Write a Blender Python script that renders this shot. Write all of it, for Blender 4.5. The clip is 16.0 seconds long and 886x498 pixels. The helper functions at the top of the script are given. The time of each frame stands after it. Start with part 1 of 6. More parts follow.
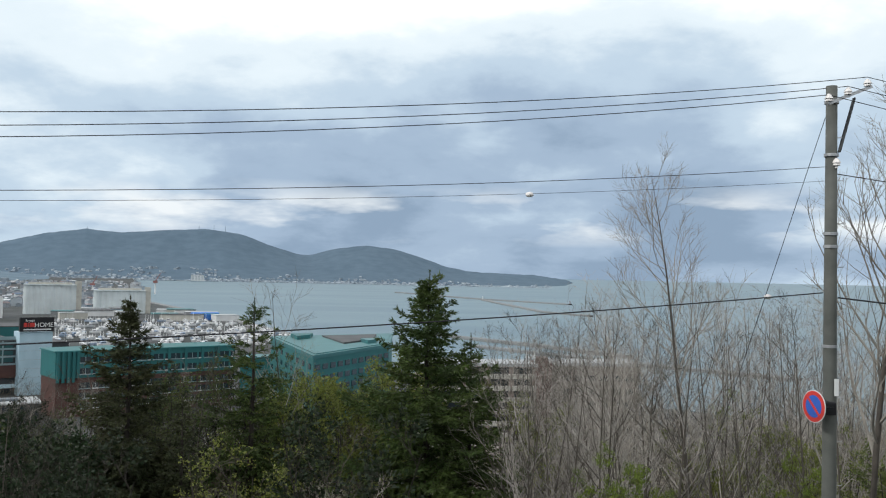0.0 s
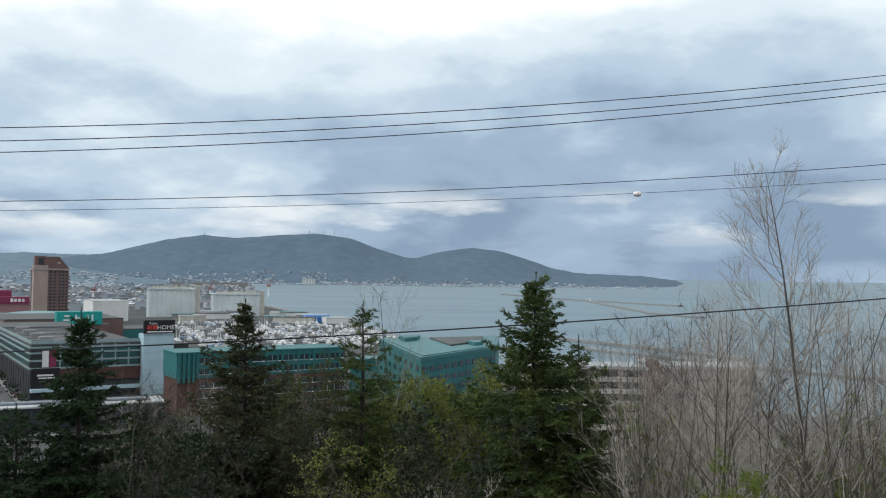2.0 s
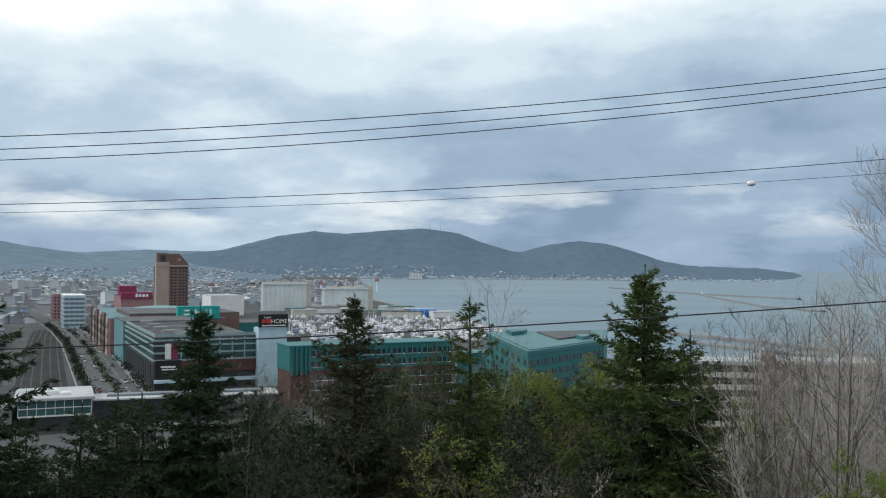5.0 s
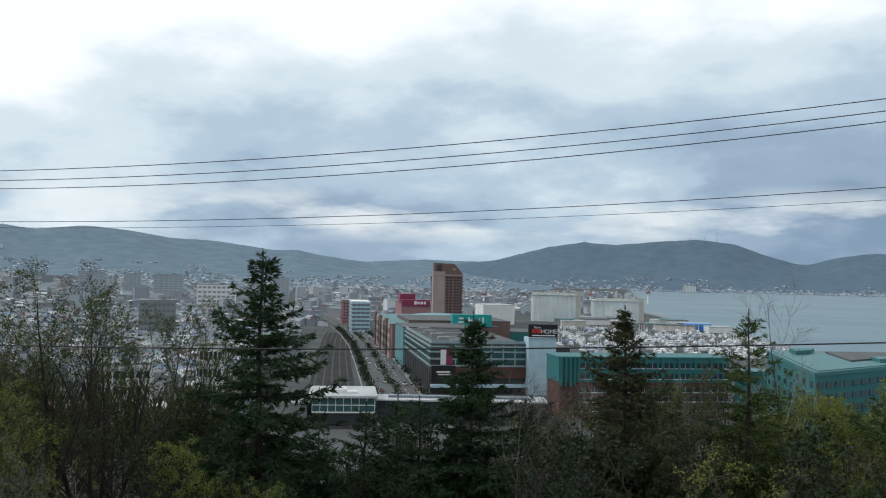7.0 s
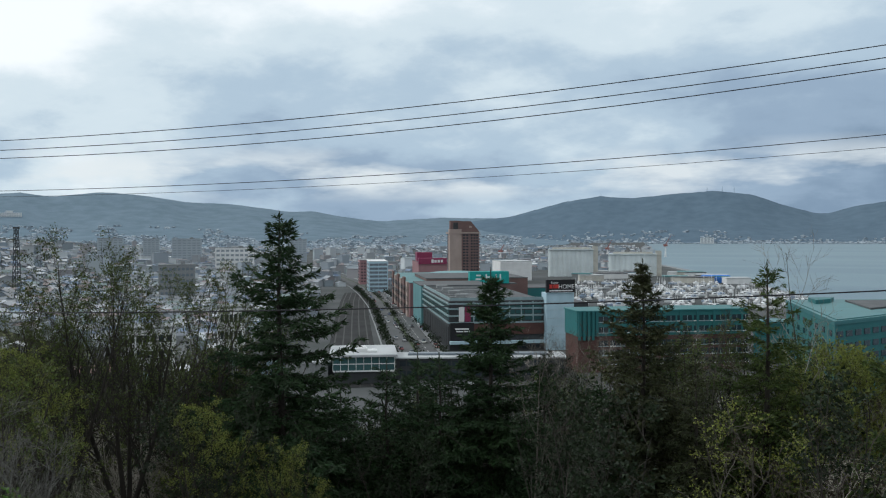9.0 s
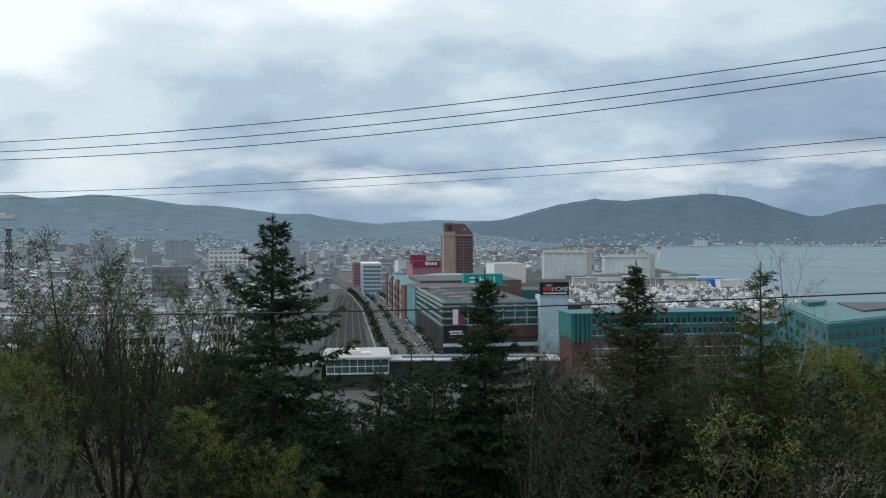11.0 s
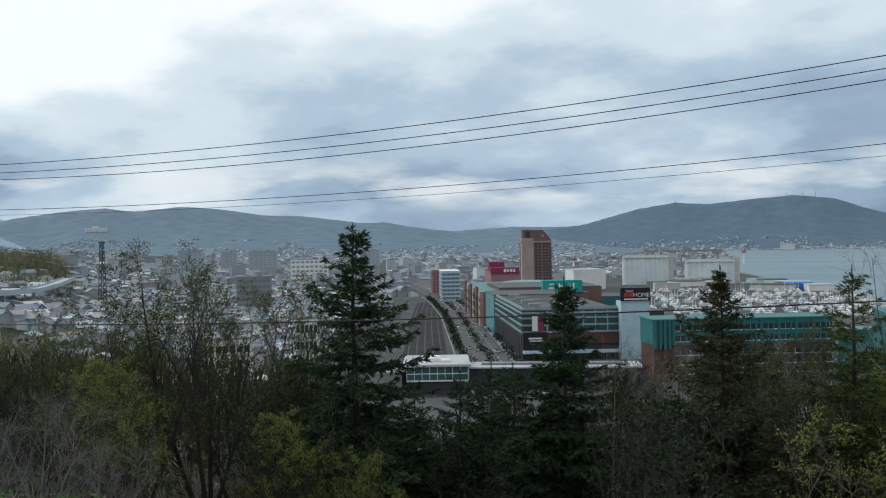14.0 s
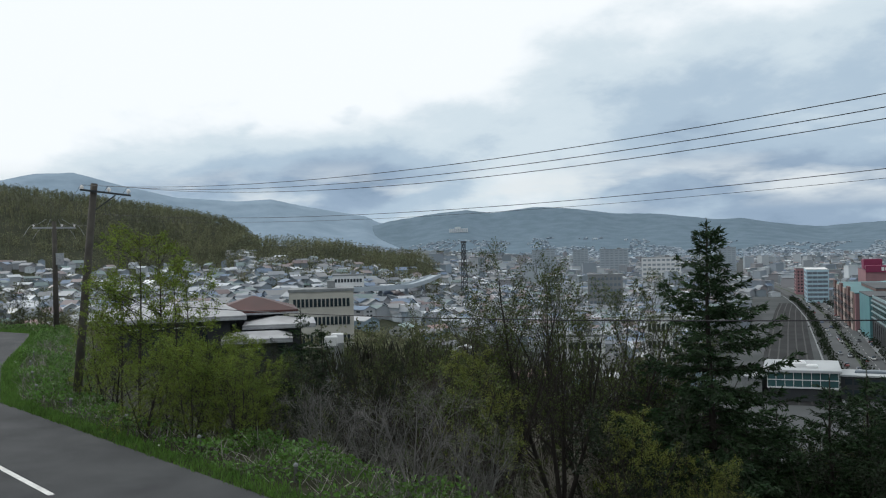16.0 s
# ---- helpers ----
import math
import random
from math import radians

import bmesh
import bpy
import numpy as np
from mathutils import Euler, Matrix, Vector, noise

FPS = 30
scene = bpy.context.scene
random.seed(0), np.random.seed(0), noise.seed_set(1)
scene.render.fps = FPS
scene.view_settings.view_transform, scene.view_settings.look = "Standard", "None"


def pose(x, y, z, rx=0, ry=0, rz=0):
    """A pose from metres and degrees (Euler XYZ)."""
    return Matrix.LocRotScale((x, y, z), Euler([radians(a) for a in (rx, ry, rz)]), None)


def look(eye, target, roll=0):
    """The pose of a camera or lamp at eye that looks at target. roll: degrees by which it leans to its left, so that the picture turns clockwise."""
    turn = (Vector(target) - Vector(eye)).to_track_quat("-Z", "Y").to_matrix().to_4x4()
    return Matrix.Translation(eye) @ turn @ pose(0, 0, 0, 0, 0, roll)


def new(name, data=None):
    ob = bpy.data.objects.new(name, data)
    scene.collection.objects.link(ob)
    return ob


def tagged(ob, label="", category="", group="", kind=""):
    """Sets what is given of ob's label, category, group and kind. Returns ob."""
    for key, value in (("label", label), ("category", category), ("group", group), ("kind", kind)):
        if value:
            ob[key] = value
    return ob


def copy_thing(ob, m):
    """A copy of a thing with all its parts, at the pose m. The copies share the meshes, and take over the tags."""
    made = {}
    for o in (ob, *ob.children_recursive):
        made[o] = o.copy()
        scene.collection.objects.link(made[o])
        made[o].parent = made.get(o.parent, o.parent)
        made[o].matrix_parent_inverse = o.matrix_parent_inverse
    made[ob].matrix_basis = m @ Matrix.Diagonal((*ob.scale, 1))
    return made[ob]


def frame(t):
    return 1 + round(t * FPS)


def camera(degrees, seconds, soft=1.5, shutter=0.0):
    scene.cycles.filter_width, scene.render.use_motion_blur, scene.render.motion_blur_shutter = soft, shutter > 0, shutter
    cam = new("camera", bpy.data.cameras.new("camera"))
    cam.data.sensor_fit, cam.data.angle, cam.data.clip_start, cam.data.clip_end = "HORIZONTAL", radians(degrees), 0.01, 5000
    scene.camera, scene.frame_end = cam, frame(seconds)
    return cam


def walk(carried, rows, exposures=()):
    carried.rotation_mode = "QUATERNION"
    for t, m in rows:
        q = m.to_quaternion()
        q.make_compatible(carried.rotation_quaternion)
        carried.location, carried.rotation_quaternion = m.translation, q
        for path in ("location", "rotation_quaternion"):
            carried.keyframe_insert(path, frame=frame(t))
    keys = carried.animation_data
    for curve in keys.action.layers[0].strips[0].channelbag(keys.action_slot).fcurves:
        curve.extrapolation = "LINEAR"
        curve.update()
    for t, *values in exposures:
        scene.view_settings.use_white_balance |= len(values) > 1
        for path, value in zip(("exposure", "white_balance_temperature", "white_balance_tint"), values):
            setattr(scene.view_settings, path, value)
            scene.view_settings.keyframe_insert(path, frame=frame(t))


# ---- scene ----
cam = camera(53.24, 16.0, soft=1.15)

# the walk: a camera held on one spot that pans to its left
EYE = (0.0, 0.0, 55.0)
TURNS = [
    (0, 0.00, 1.80, -1.19),
    (0.5, 1.29, 1.66, -1.14),
    (1, 3.31, 1.78, -0.83),
    (1.5, 5.05, 1.69, -0.89),
    (2, 6.86, 1.82, -0.75),
    (2.5, 8.55, 1.98, -0.83),
    (3, 9.65, 1.97, -0.85),
    (5.5, 17.10, 1.06, -0.15),
    (6, 22.29, 1.15, -0.45),
    (6.5, 27.42, 1.51, -1.32),
    (7, 31.07, 1.85, -1.19),
    (7.5, 31.83, 1.36, 0.27),
    (8, 32.27, 0.21, -0.25),
    (8.5, 32.32, -0.65, -0.30),
    (9, 32.13, -0.89, 0.23),
    (11.5, 31.71, -0.68, 0.15),
    (12, 31.99, -0.56, 0.19),
    (12.5, 32.39, -0.47, 0.49),
    (13, 32.85, -0.49, 0.70),
    (13.5, 33.37, -0.50, 0.81),
    (14, 36.79, -0.22, 0.97),
    (14.5, 43.84, -0.10, 1.16),
    (15, 51.21, 0.24, 1.41),
    (15.5, 56.74, 0.05, 1.32),
    (16, 59.24, 0.12, 1.42),
]
walk(cam, [(t, pose(*EYE, 90 + pitch, roll, yaw)) for t, yaw, pitch, roll in TURNS],
     [(0, 0.10, 6360, 8.5), (2, 0.0, 6270, 7.5), (3, -0.02, 6230, 7), (7, -0.12, 6160, 6.5), (9, -0.17, 6120, 6), (12.5, -0.17, 6110, 6), (16, -0.2, 6170, 7)])

# ---- light ----
SUN_AZ, SUN_EL = 112.0, 34.0      # degrees to the left of +y, and up
sun = new("sun", bpy.data.lights.new("sun", "SUN"))
sun.data.energy, sun.data.angle, sun.data.color = 1.7, radians(3.0), (1.0, 0.965, 0.92)
sun_dir = Vector((-math.sin(radians(SUN_AZ)) * math.cos(radians(SUN_EL)), math.cos(radians(SUN_AZ)) * math.cos(radians(SUN_EL)), math.sin(radians(SUN_EL))))
sun.matrix_world = look(sun_dir * 100, (0, 0, 0))


class Nodes:
    """Short hand for building a node tree."""
    def __init__(self, tree):
        self.tree = tree
        tree.nodes.clear()

    def add(self, kind, props=None, **inputs):
        n = self.tree.nodes.new(kind)
        props = props or {}
        if "operation" in props:
            n.operation = props["operation"]
        if "use_clamp" in props:
            n.use_clamp = props["use_clamp"]
        if "data_type" in props:
            n.data_type, n.blend_type = props["data_type"], props["blend_type"]
        for k, v in inputs.items():
            key = int(k[1:]) if k[0] == "i" and k[1:].isdigit() else k.replace("_", " ")
            if isinstance(v, bpy.types.NodeSocket):
                self.tree.links.new(v, n.inputs[key])
            else:
                n.inputs[key].default_value = v
        return n

    def math(self, op, a, b=0.0, clamp=False):
        return self.add("ShaderNodeMath", {"operation": op, "use_clamp": clamp}, i0=a, i1=b).outputs[0]

    def mix(self, fac, a, b, mode="MIX"):
        n = self.add("ShaderNodeMix", {"data_type": "RGBA", "blend_type": mode})
        for key, v in ((0, fac), (6, a), (7, b)):
            if isinstance(v, bpy.types.NodeSocket):
                self.tree.links.new(v, n.inputs[key])
            else:
                n.inputs[key].default_value = (*v, 1) if key > 0 else v
        return n.outputs[2]

    def ramp(self, fac, stops, smooth=False):
        n = self.add("ShaderNodeValToRGB", None, Fac=fac)
        r = n.color_ramp
        r.interpolation = "EASE" if smooth else "LINEAR"
        while len(r.elements) < len(stops):
            r.elements.new(0.5)
        for e, (p, c) in zip(r.elements, stops):
            e.position, e.color = p, (*c, 1) if len(c) == 3 else c
        return n.outputs[0]

    def noise(self, vec, scale, detail=4.0, rough=0.55, warp=0.0):
        return self.add("ShaderNodeTexNoise", None, Vector=vec, Scale=scale, Detail=detail, Roughness=rough, Distortion=warp).outputs["Fac"]


world = bpy.data.worlds.new("world")
scene.world = world
world.use_nodes = True
w = Nodes(world.node_tree)
sky = w.add("ShaderNodeTexSky")
sky.sky_type, sky.sun_disc, sky.sun_elevation, sky.sun_rotation = "NISHITA", False, radians(SUN_EL), radians(-SUN_AZ)
way = w.add("ShaderNodeTexCoord").outputs["Generated"]
xyz = w.add("ShaderNodeSeparateXYZ", None, Vector=way)
up = xyz.outputs["Z"]
lift = w.math("ADD", w.math("MAXIMUM", up, 0.0), 0.34)
flat = w.add("ShaderNodeCombineXYZ", None, X=w.math("DIVIDE", xyz.outputs["X"], lift), Y=w.math("DIVIDE", xyz.outputs["Y"], lift), Z=w.math("MULTIPLY", up, 1.6)).outputs[0]
big = w.noise(flat, 1.15, 2.0, 0.45, 0.1)
mid = w.noise(flat, 3.4, 7.0, 0.56, 0.1)
cloud = w.math("ADD", w.math("MULTIPLY", big, 0.60), w.math("ADD", w.math("MULTIPLY", mid, 0.35), 0.025))
# thin light cloud overhead, thick grey bank low down; brightest round the veiled sun
toward = w.add("ShaderNodeVectorMath", {"operation": "DOT_PRODUCT"}, i0=way, i1=sun_dir).outputs["Value"]
veil = w.math("MULTIPLY", w.math("POWER", w.math("MAXIMUM", w.math("ADD", w.math("MULTIPLY", toward, 0.5), 0.5), 0.0), 3.2), 0.29)
level = w.math("MULTIPLY", w.math("MINIMUM", w.math("MAXIMUM", w.math("SUBTRACT", up, 0.08), 0.0), 0.30), 1.17)
tone = w.math("ADD", w.math("ADD", cloud, veil), level)
paint = w.ramp(tone, [(0.45, (0.27, 0.36, 0.48)), (0.54, (0.37, 0.47, 0.60)), (0.63, (0.53, 0.64, 0.75)), (0.72, (0.78, 0.86, 0.91)), (0.84, (1.12, 1.12, 1.12))], True)
# a row of bright breaks just over the hills
low = w.add("ShaderNodeCombineXYZ", None, X=xyz.outputs["X"], Y=xyz.outputs["Y"], Z=w.math("MULTIPLY", up, 4.0)).outputs[0]
gap = w.ramp(w.noise(low, 5.5, 5.0, 0.55), [(0.47, (0, 0, 0)), (0.62, (1, 1, 1))])
belt = w.ramp(up, [(0.035, (0, 0, 0)), (0.055, (1, 1, 1)), (0.075, (1, 1, 1)), (0.105, (0, 0, 0))])
paint = w.mix(w.math("MULTIPLY", w.math("MULTIPLY", gap, belt), 0.85), paint, (0.92, 0.94, 0.94))
blue = w.mix(1.0, sky.outputs[0], (0.10, 0.10, 0.10), "MULTIPLY")
hole = w.ramp(w.noise(flat, 1.4, 5.0), [(0.26, (1, 1, 1)), (0.36, (0, 0, 0))])
paint = w.mix(hole, paint, blue)
w.add("ShaderNodeOutputWorld", None, Surface=w.add("ShaderNodeBackground", None, Color=paint, Strength=1.0).outputs[0])


# ---- materials ----
def surface(name, base, base2=None, rough=0.8, scale=3.0, fine=40.0, bump=0.15, metal=0.0, vary=0.0, island=False, spec=0.3, through_light=0.0, palette=None):
    """Colour in two scales of noise, with fine relief; vary: how far things differ from each other."""
    m = bpy.data.materials.new(name)
    m.use_nodes = True
    k = Nodes(m.node_tree)
    co = k.add("ShaderNodeTexCoord").outputs["Object"]
    one = k.noise(co, scale, 4.0)
    two = k.noise(co, fine, 3.0)
    base2 = base2 or tuple(c * 0.7 for c in base)
    if palette:
        pick = k.add("ShaderNodeNewGeometry").outputs["Random Per Island"] if island else k.add("ShaderNodeObjectInfo").outputs["Random"]
        n = k.add("ShaderNodeValToRGB", None, Fac=pick)
        n.color_ramp.interpolation = "CONSTANT"
        while len(n.color_ramp.elements) < len(palette):
            n.color_ramp.elements.new(0.5)
        for i, (e, c) in enumerate(zip(n.color_ramp.elements, palette)):
            e.position, e.color = i / len(palette), (*c, 1)
        col = k.mix(k.math("MULTIPLY", one, 0.35), n.outputs[0], (0.10, 0.11, 0.12))
    else:
        col = k.mix(k.ramp(one, [(0.35, (0, 0, 0)), (0.65, (1, 1, 1))]), base, base2)
    col = k.mix(k.math("MULTIPLY", two, 0.35), col, tuple(c * 0.55 for c in base))
    if vary:
        rnd = k.add("ShaderNodeNewGeometry").outputs["Random Per Island"] if island else k.add("ShaderNodeObjectInfo").outputs["Random"]
        col = k.add("ShaderNodeHueSaturation", None, Color=col, Value=k.math("ADD", k.math("MULTIPLY", rnd, 2 * vary), 1 - vary), Hue=k.math("ADD", k.math("MULTIPLY", rnd, 0.04 * vary), 0.5 - 0.02 * vary)).outputs[0]
    b = k.add("ShaderNodeBsdfPrincipled", None, Base_Color=col, Roughness=rough, Metallic=metal)
    b.inputs["Specular IOR Level"].default_value = spec
    if bump:
        hgt = k.math("ADD", k.math("MULTIPLY", one, 0.5), k.math("MULTIPLY", two, 0.5))
        k.tree.links.new(k.add("ShaderNodeBump", None, Strength=bump, Distance=0.05, Height=hgt).outputs[0], b.inputs["Normal"])
    out = b.outputs[0]
    if through_light:
        tr = k.add("ShaderNodeBsdfTranslucent", None, Color=col).outputs[0]
        out = k.add("ShaderNodeMixShader", None, Fac=through_light, i1=out, i2=tr).outputs[0]
    k.add("ShaderNodeOutputMaterial", None, Surface=out)
    return m


M = {}
M["asphalt"] = surface("asphalt", (0.062, 0.065, 0.067), (0.030, 0.032, 0.035), 0.88, 0.4, 45, 0.4, spec=0.2)
M["avenue"] = surface("town_asphalt", (0.115, 0.12, 0.123), (0.085, 0.089, 0.092), 0.9, 0.05, 2, 0.0, spec=0.15)
# pane colour lifted close to the wall's, as haze would do
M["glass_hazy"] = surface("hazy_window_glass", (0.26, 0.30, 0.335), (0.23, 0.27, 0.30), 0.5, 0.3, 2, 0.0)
# tan wall paled in colour as if veiled by hazy twigs in front
M["veiled_tan"] = surface("veiled_tan_wall", (0.30, 0.265, 0.235), (0.24, 0.21, 0.19), 0.85, 0.2, 3, 0.0)
M["paint"] = surface("road_paint", (0.75, 0.75, 0.72), (0.55, 0.55, 0.53), 0.7, 4, 50, 0.1)
# soil colour darkened throughout for the shade under the trees
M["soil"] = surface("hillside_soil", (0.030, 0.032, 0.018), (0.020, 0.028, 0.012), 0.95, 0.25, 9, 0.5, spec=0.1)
# distance haze is mixed into the blue-grey of these three mountain colours
M["mountain"] = surface("hazy_forested_mountain", (0.105, 0.152, 0.20), (0.083, 0.124, 0.166), 0.95, 0.02, 0.15, 0.0, spec=0.05)
M["mountain_far"] = surface("hazy_far_mountain", (0.25, 0.325, 0.40), (0.20, 0.27, 0.335), 0.95, 0.008, 0.05, 0.0, spec=0.05)
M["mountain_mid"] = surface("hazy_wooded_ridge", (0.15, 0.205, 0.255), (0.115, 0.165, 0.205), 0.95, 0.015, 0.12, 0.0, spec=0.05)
M["concrete"] = surface("concrete", (0.26, 0.275, 0.28), (0.18, 0.19, 0.195), 0.85, 1.5, 30, 0.15)
M["pole"] = surface("pole_concrete", (0.115, 0.12, 0.11), (0.08, 0.085, 0.078), 0.75, 2, 40, 0.1)
M["wood_pole"] = surface("creosoted_pole", (0.07, 0.065, 0.055), (0.045, 0.04, 0.035), 0.85, 2, 30, 0.3)
M["boat"] = surface("boat_paint", (0.7, 0.72, 0.74), None, 0.4, 0.5, 5, 0.0, palette=[(0.82, 0.83, 0.84), (0.75, 0.77, 0.79), (0.85, 0.86, 0.86), (0.30, 0.40, 0.55), (0.8, 0.8, 0.8), (0.6, 0.62, 0.64), (0.85, 0.85, 0.86)])
# low-contrast blue-grey palette carries the haze over the mountain feet
M["slope_house"] = surface("hazy_hillside_house_walls", (0.5, 0.54, 0.58), None, 0.8, 0.05, 1, 0.0, island=True, palette=[(0.30, 0.36, 0.42), (0.22, 0.28, 0.34), (0.46, 0.53, 0.59), (0.19, 0.245, 0.30), (0.27, 0.33, 0.38)])
M["steel"] = surface("galvanised_steel", (0.42, 0.43, 0.44), (0.3, 0.31, 0.32), 0.45, 6, 50, 0.05, metal=0.7)
M["ceramic"] = surface("white_ceramic", (0.8, 0.78, 0.76), (0.7, 0.66, 0.64), 0.25, 5, 40, 0.0, spec=0.5)
M["cable"] = surface("black_cable", (0.025, 0.025, 0.03), None, 0.6, 3, 40, 0.0)
M["bark"] = surface("grey_bark", (0.26, 0.24, 0.21), (0.15, 0.138, 0.122), 0.9, 2, 25, 0.4, vary=0.25)
M["bark_pale"] = surface("pale_bark", (0.39, 0.365, 0.335), (0.25, 0.235, 0.215), 0.9, 2, 25, 0.4, vary=0.2)
M["bark_brown"] = surface("brown_bark", (0.105, 0.092, 0.078), (0.06, 0.054, 0.047), 0.9, 2, 25, 0.4, vary=0.25)
M["bark_grey"] = surface("dull_grey_bark", (0.15, 0.147, 0.138), (0.09, 0.088, 0.082), 0.9, 2, 25, 0.4, vary=0.25)
M["bark_dark"] = surface("dark_bark", (0.04, 0.035, 0.03), (0.026, 0.023, 0.02), 0.95, 2, 25, 0.4, vary=0.25)
M["needles"] = surface("spruce_needles", (0.027, 0.055, 0.018), (0.012, 0.030, 0.011), 0.75, 0.5, 8, 0.0, vary=0.45, island=True, through_light=0.2)
# the spruce needles again, with sunlit yellow-green put into the colour
M["needles_lit"] = surface("sunlit_spruce_needles", (0.070, 0.10, 0.022), (0.030, 0.055, 0.016), 0.7, 0.5, 8, 0.0, vary=0.45, island=True, through_light=0.2)
M["needles_brown"] = surface("browning_spruce_needles", (0.058, 0.062, 0.026), (0.026, 0.038, 0.017), 0.8, 0.5, 8, 0.0, vary=0.5, island=True, through_light=0.15)
M["leaf_spring"] = surface("young_leaves", (0.20, 0.225, 0.048), (0.12, 0.145, 0.035), 0.6, 0.6, 8, 0.0, vary=0.4, island=True, through_light=0.5)
M["leaf_maple"] = surface("backlit_maple_leaves", (0.18, 0.23, 0.036), (0.095, 0.145, 0.025), 0.6, 0.6, 8, 0.0, vary=0.55, island=True, through_light=0.55)
M["leaf_olive"] = surface("olive_buds", (0.078, 0.102, 0.024), (0.042, 0.060, 0.016), 0.7, 0.6, 8, 0.0, vary=0.45, island=True, through_light=0.35)
# near-black green: the slope's cloud shade is put into the leaf colour
M["leaf_dark"] = surface("shade_darkened_leaves", (0.014, 0.026, 0.009), (0.009, 0.017, 0.007), 0.7, 0.6, 8, 0.0, vary=0.4, island=True, through_light=0.25)
M["leaf_rust"] = surface("rusty_leaves", (0.042, 0.036, 0.020), (0.024, 0.022, 0.013), 0.8, 0.6, 8, 0.0, vary=0.4, island=True, through_light=0.25)
M["leaf_fresh"] = surface("fresh_verge_leaves", (0.10, 0.195, 0.036), (0.05, 0.105, 0.022), 0.5, 1, 8, 0.0, vary=0.5, island=True, through_light=0.35)
M["verge_green"] = surface("planted_median", (0.05, 0.075, 0.03), (0.035, 0.05, 0.025), 0.95, 0.1, 2, 0.0)
M["grass"] = surface("grass", (0.10, 0.19, 0.035), (0.06, 0.125, 0.024), 0.7, 1, 8, 0.0, vary=0.4, island=True, through_light=0.35)
M["glass"] = surface("window_glass", (0.035, 0.05, 0.06), (0.02, 0.03, 0.04), 0.12, 0.3, 2, 0.0, spec=0.6)
# window glass greyed and lightened in colour for distance haze
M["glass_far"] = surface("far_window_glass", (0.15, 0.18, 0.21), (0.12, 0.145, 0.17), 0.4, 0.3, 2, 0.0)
M["rail"] = surface("worn_rail_track", (0.052, 0.051, 0.050), (0.042, 0.041, 0.040), 0.75, 0.2, 4, 0.0, spec=0.15)
M["glass_green"] = surface("green_glass", (0.05, 0.12, 0.125), (0.035, 0.085, 0.09), 0.12, 0.1, 1, 0.0, spec=0.6)
M["band"] = surface("grey_green_band", (0.27, 0.36, 0.38), (0.21, 0.29, 0.31), 0.5, 0.3, 4, 0.0)
M["white"] = surface("white_cladding", (0.72, 0.73, 0.73), (0.62, 0.63, 0.63), 0.6, 0.15, 4, 0.0)
M["pale_blue"] = surface("pale_blue_cladding", (0.42, 0.57, 0.65), (0.35, 0.49, 0.57), 0.55, 0.2, 4, 0.0)
M["cream"] = surface("cream_render", (0.50, 0.49, 0.44), (0.40, 0.39, 0.35), 0.8, 0.2, 4, 0.0)
M["silo"] = surface("silo_concrete", (0.62, 0.68, 0.69), (0.52, 0.57, 0.58), 0.85, 0.06, 2, 0.0)
M["teal"] = surface("teal_cladding", (0.026, 0.145, 0.150), (0.021, 0.118, 0.124), 0.55, 0.1, 3, 0.0)
M["teal_roof"] = surface("teal_metal_roof", (0.045, 0.165, 0.175), (0.036, 0.13, 0.14), 0.5, 0.08, 2, 0.0)
M["pale_teal"] = surface("pale_teal_cladding", (0.12, 0.27, 0.29), (0.095, 0.22, 0.24), 0.5, 0.1, 2, 0.0)
M["teal_sign"] = surface("teal_sign_paint", (0.02, 0.33, 0.31), None, 0.5, 0.2, 3, 0.0)
M["brick"] = surface("red_brown_brick", (0.095, 0.047, 0.040), (0.07, 0.037, 0.033), 0.85, 0.3, 6, 0.0)
M["brown"] = surface("brown_cladding", (0.165, 0.105, 0.097), (0.13, 0.083, 0.077), 0.8, 0.1, 4, 0.0)
M["tan"] = surface("tan_cladding", (0.36, 0.29, 0.26), (0.29, 0.235, 0.21), 0.8, 0.1, 4, 0.0)
M["pink"] = surface("dusty_pink_cladding", (0.30, 0.17, 0.18), (0.25, 0.14, 0.15), 0.75, 0.1, 4, 0.0)
M["magenta"] = surface("magenta_sign", (0.22, 0.03, 0.08), (0.19, 0.026, 0.07), 0.5, 0.2, 4, 0.0)
M["black"] = surface("black_panel", (0.015, 0.015, 0.018), None, 0.5, 0.3, 4, 0.0)
M["dark"] = surface("dark_cladding", (0.045, 0.05, 0.055), (0.03, 0.034, 0.038), 0.6, 0.2, 4, 0.0)
M["roof_grey"] = surface("grey_flat_roof", (0.10, 0.105, 0.11), (0.07, 0.075, 0.08), 0.85, 0.1, 3, 0.0)
M["roof_white"] = surface("white_flat_roof", (0.42, 0.44, 0.45), (0.32, 0.34, 0.35), 0.6, 0.08, 3, 0.0)
M["roof_metal"] = surface("bare_metal_roof", (0.40, 0.41, 0.42), (0.24, 0.24, 0.25), 0.36, 0.5, 9, 0.0, metal=0.3)
M["roof_red"] = surface("red_brown_metal_roof", (0.075, 0.026, 0.022), (0.05, 0.02, 0.018), 0.55, 0.4, 9, 0.0, spec=0.3)
M["red"] = surface("red_paint", (0.58, 0.05, 0.04), None, 0.45, 1, 20, 0.0)
M["crane_red"] = surface("faded_crane_red", (0.30, 0.13, 0.12), None, 0.6, 0.3, 5, 0.0)
M["blue"] = surface("blue_paint", (0.04, 0.12, 0.50), None, 0.45, 1, 20, 0.0)
M["tent"] = surface("blue_tarpaulin", (0.05, 0.20, 0.62), None, 0.5, 0.1, 3, 0.0)
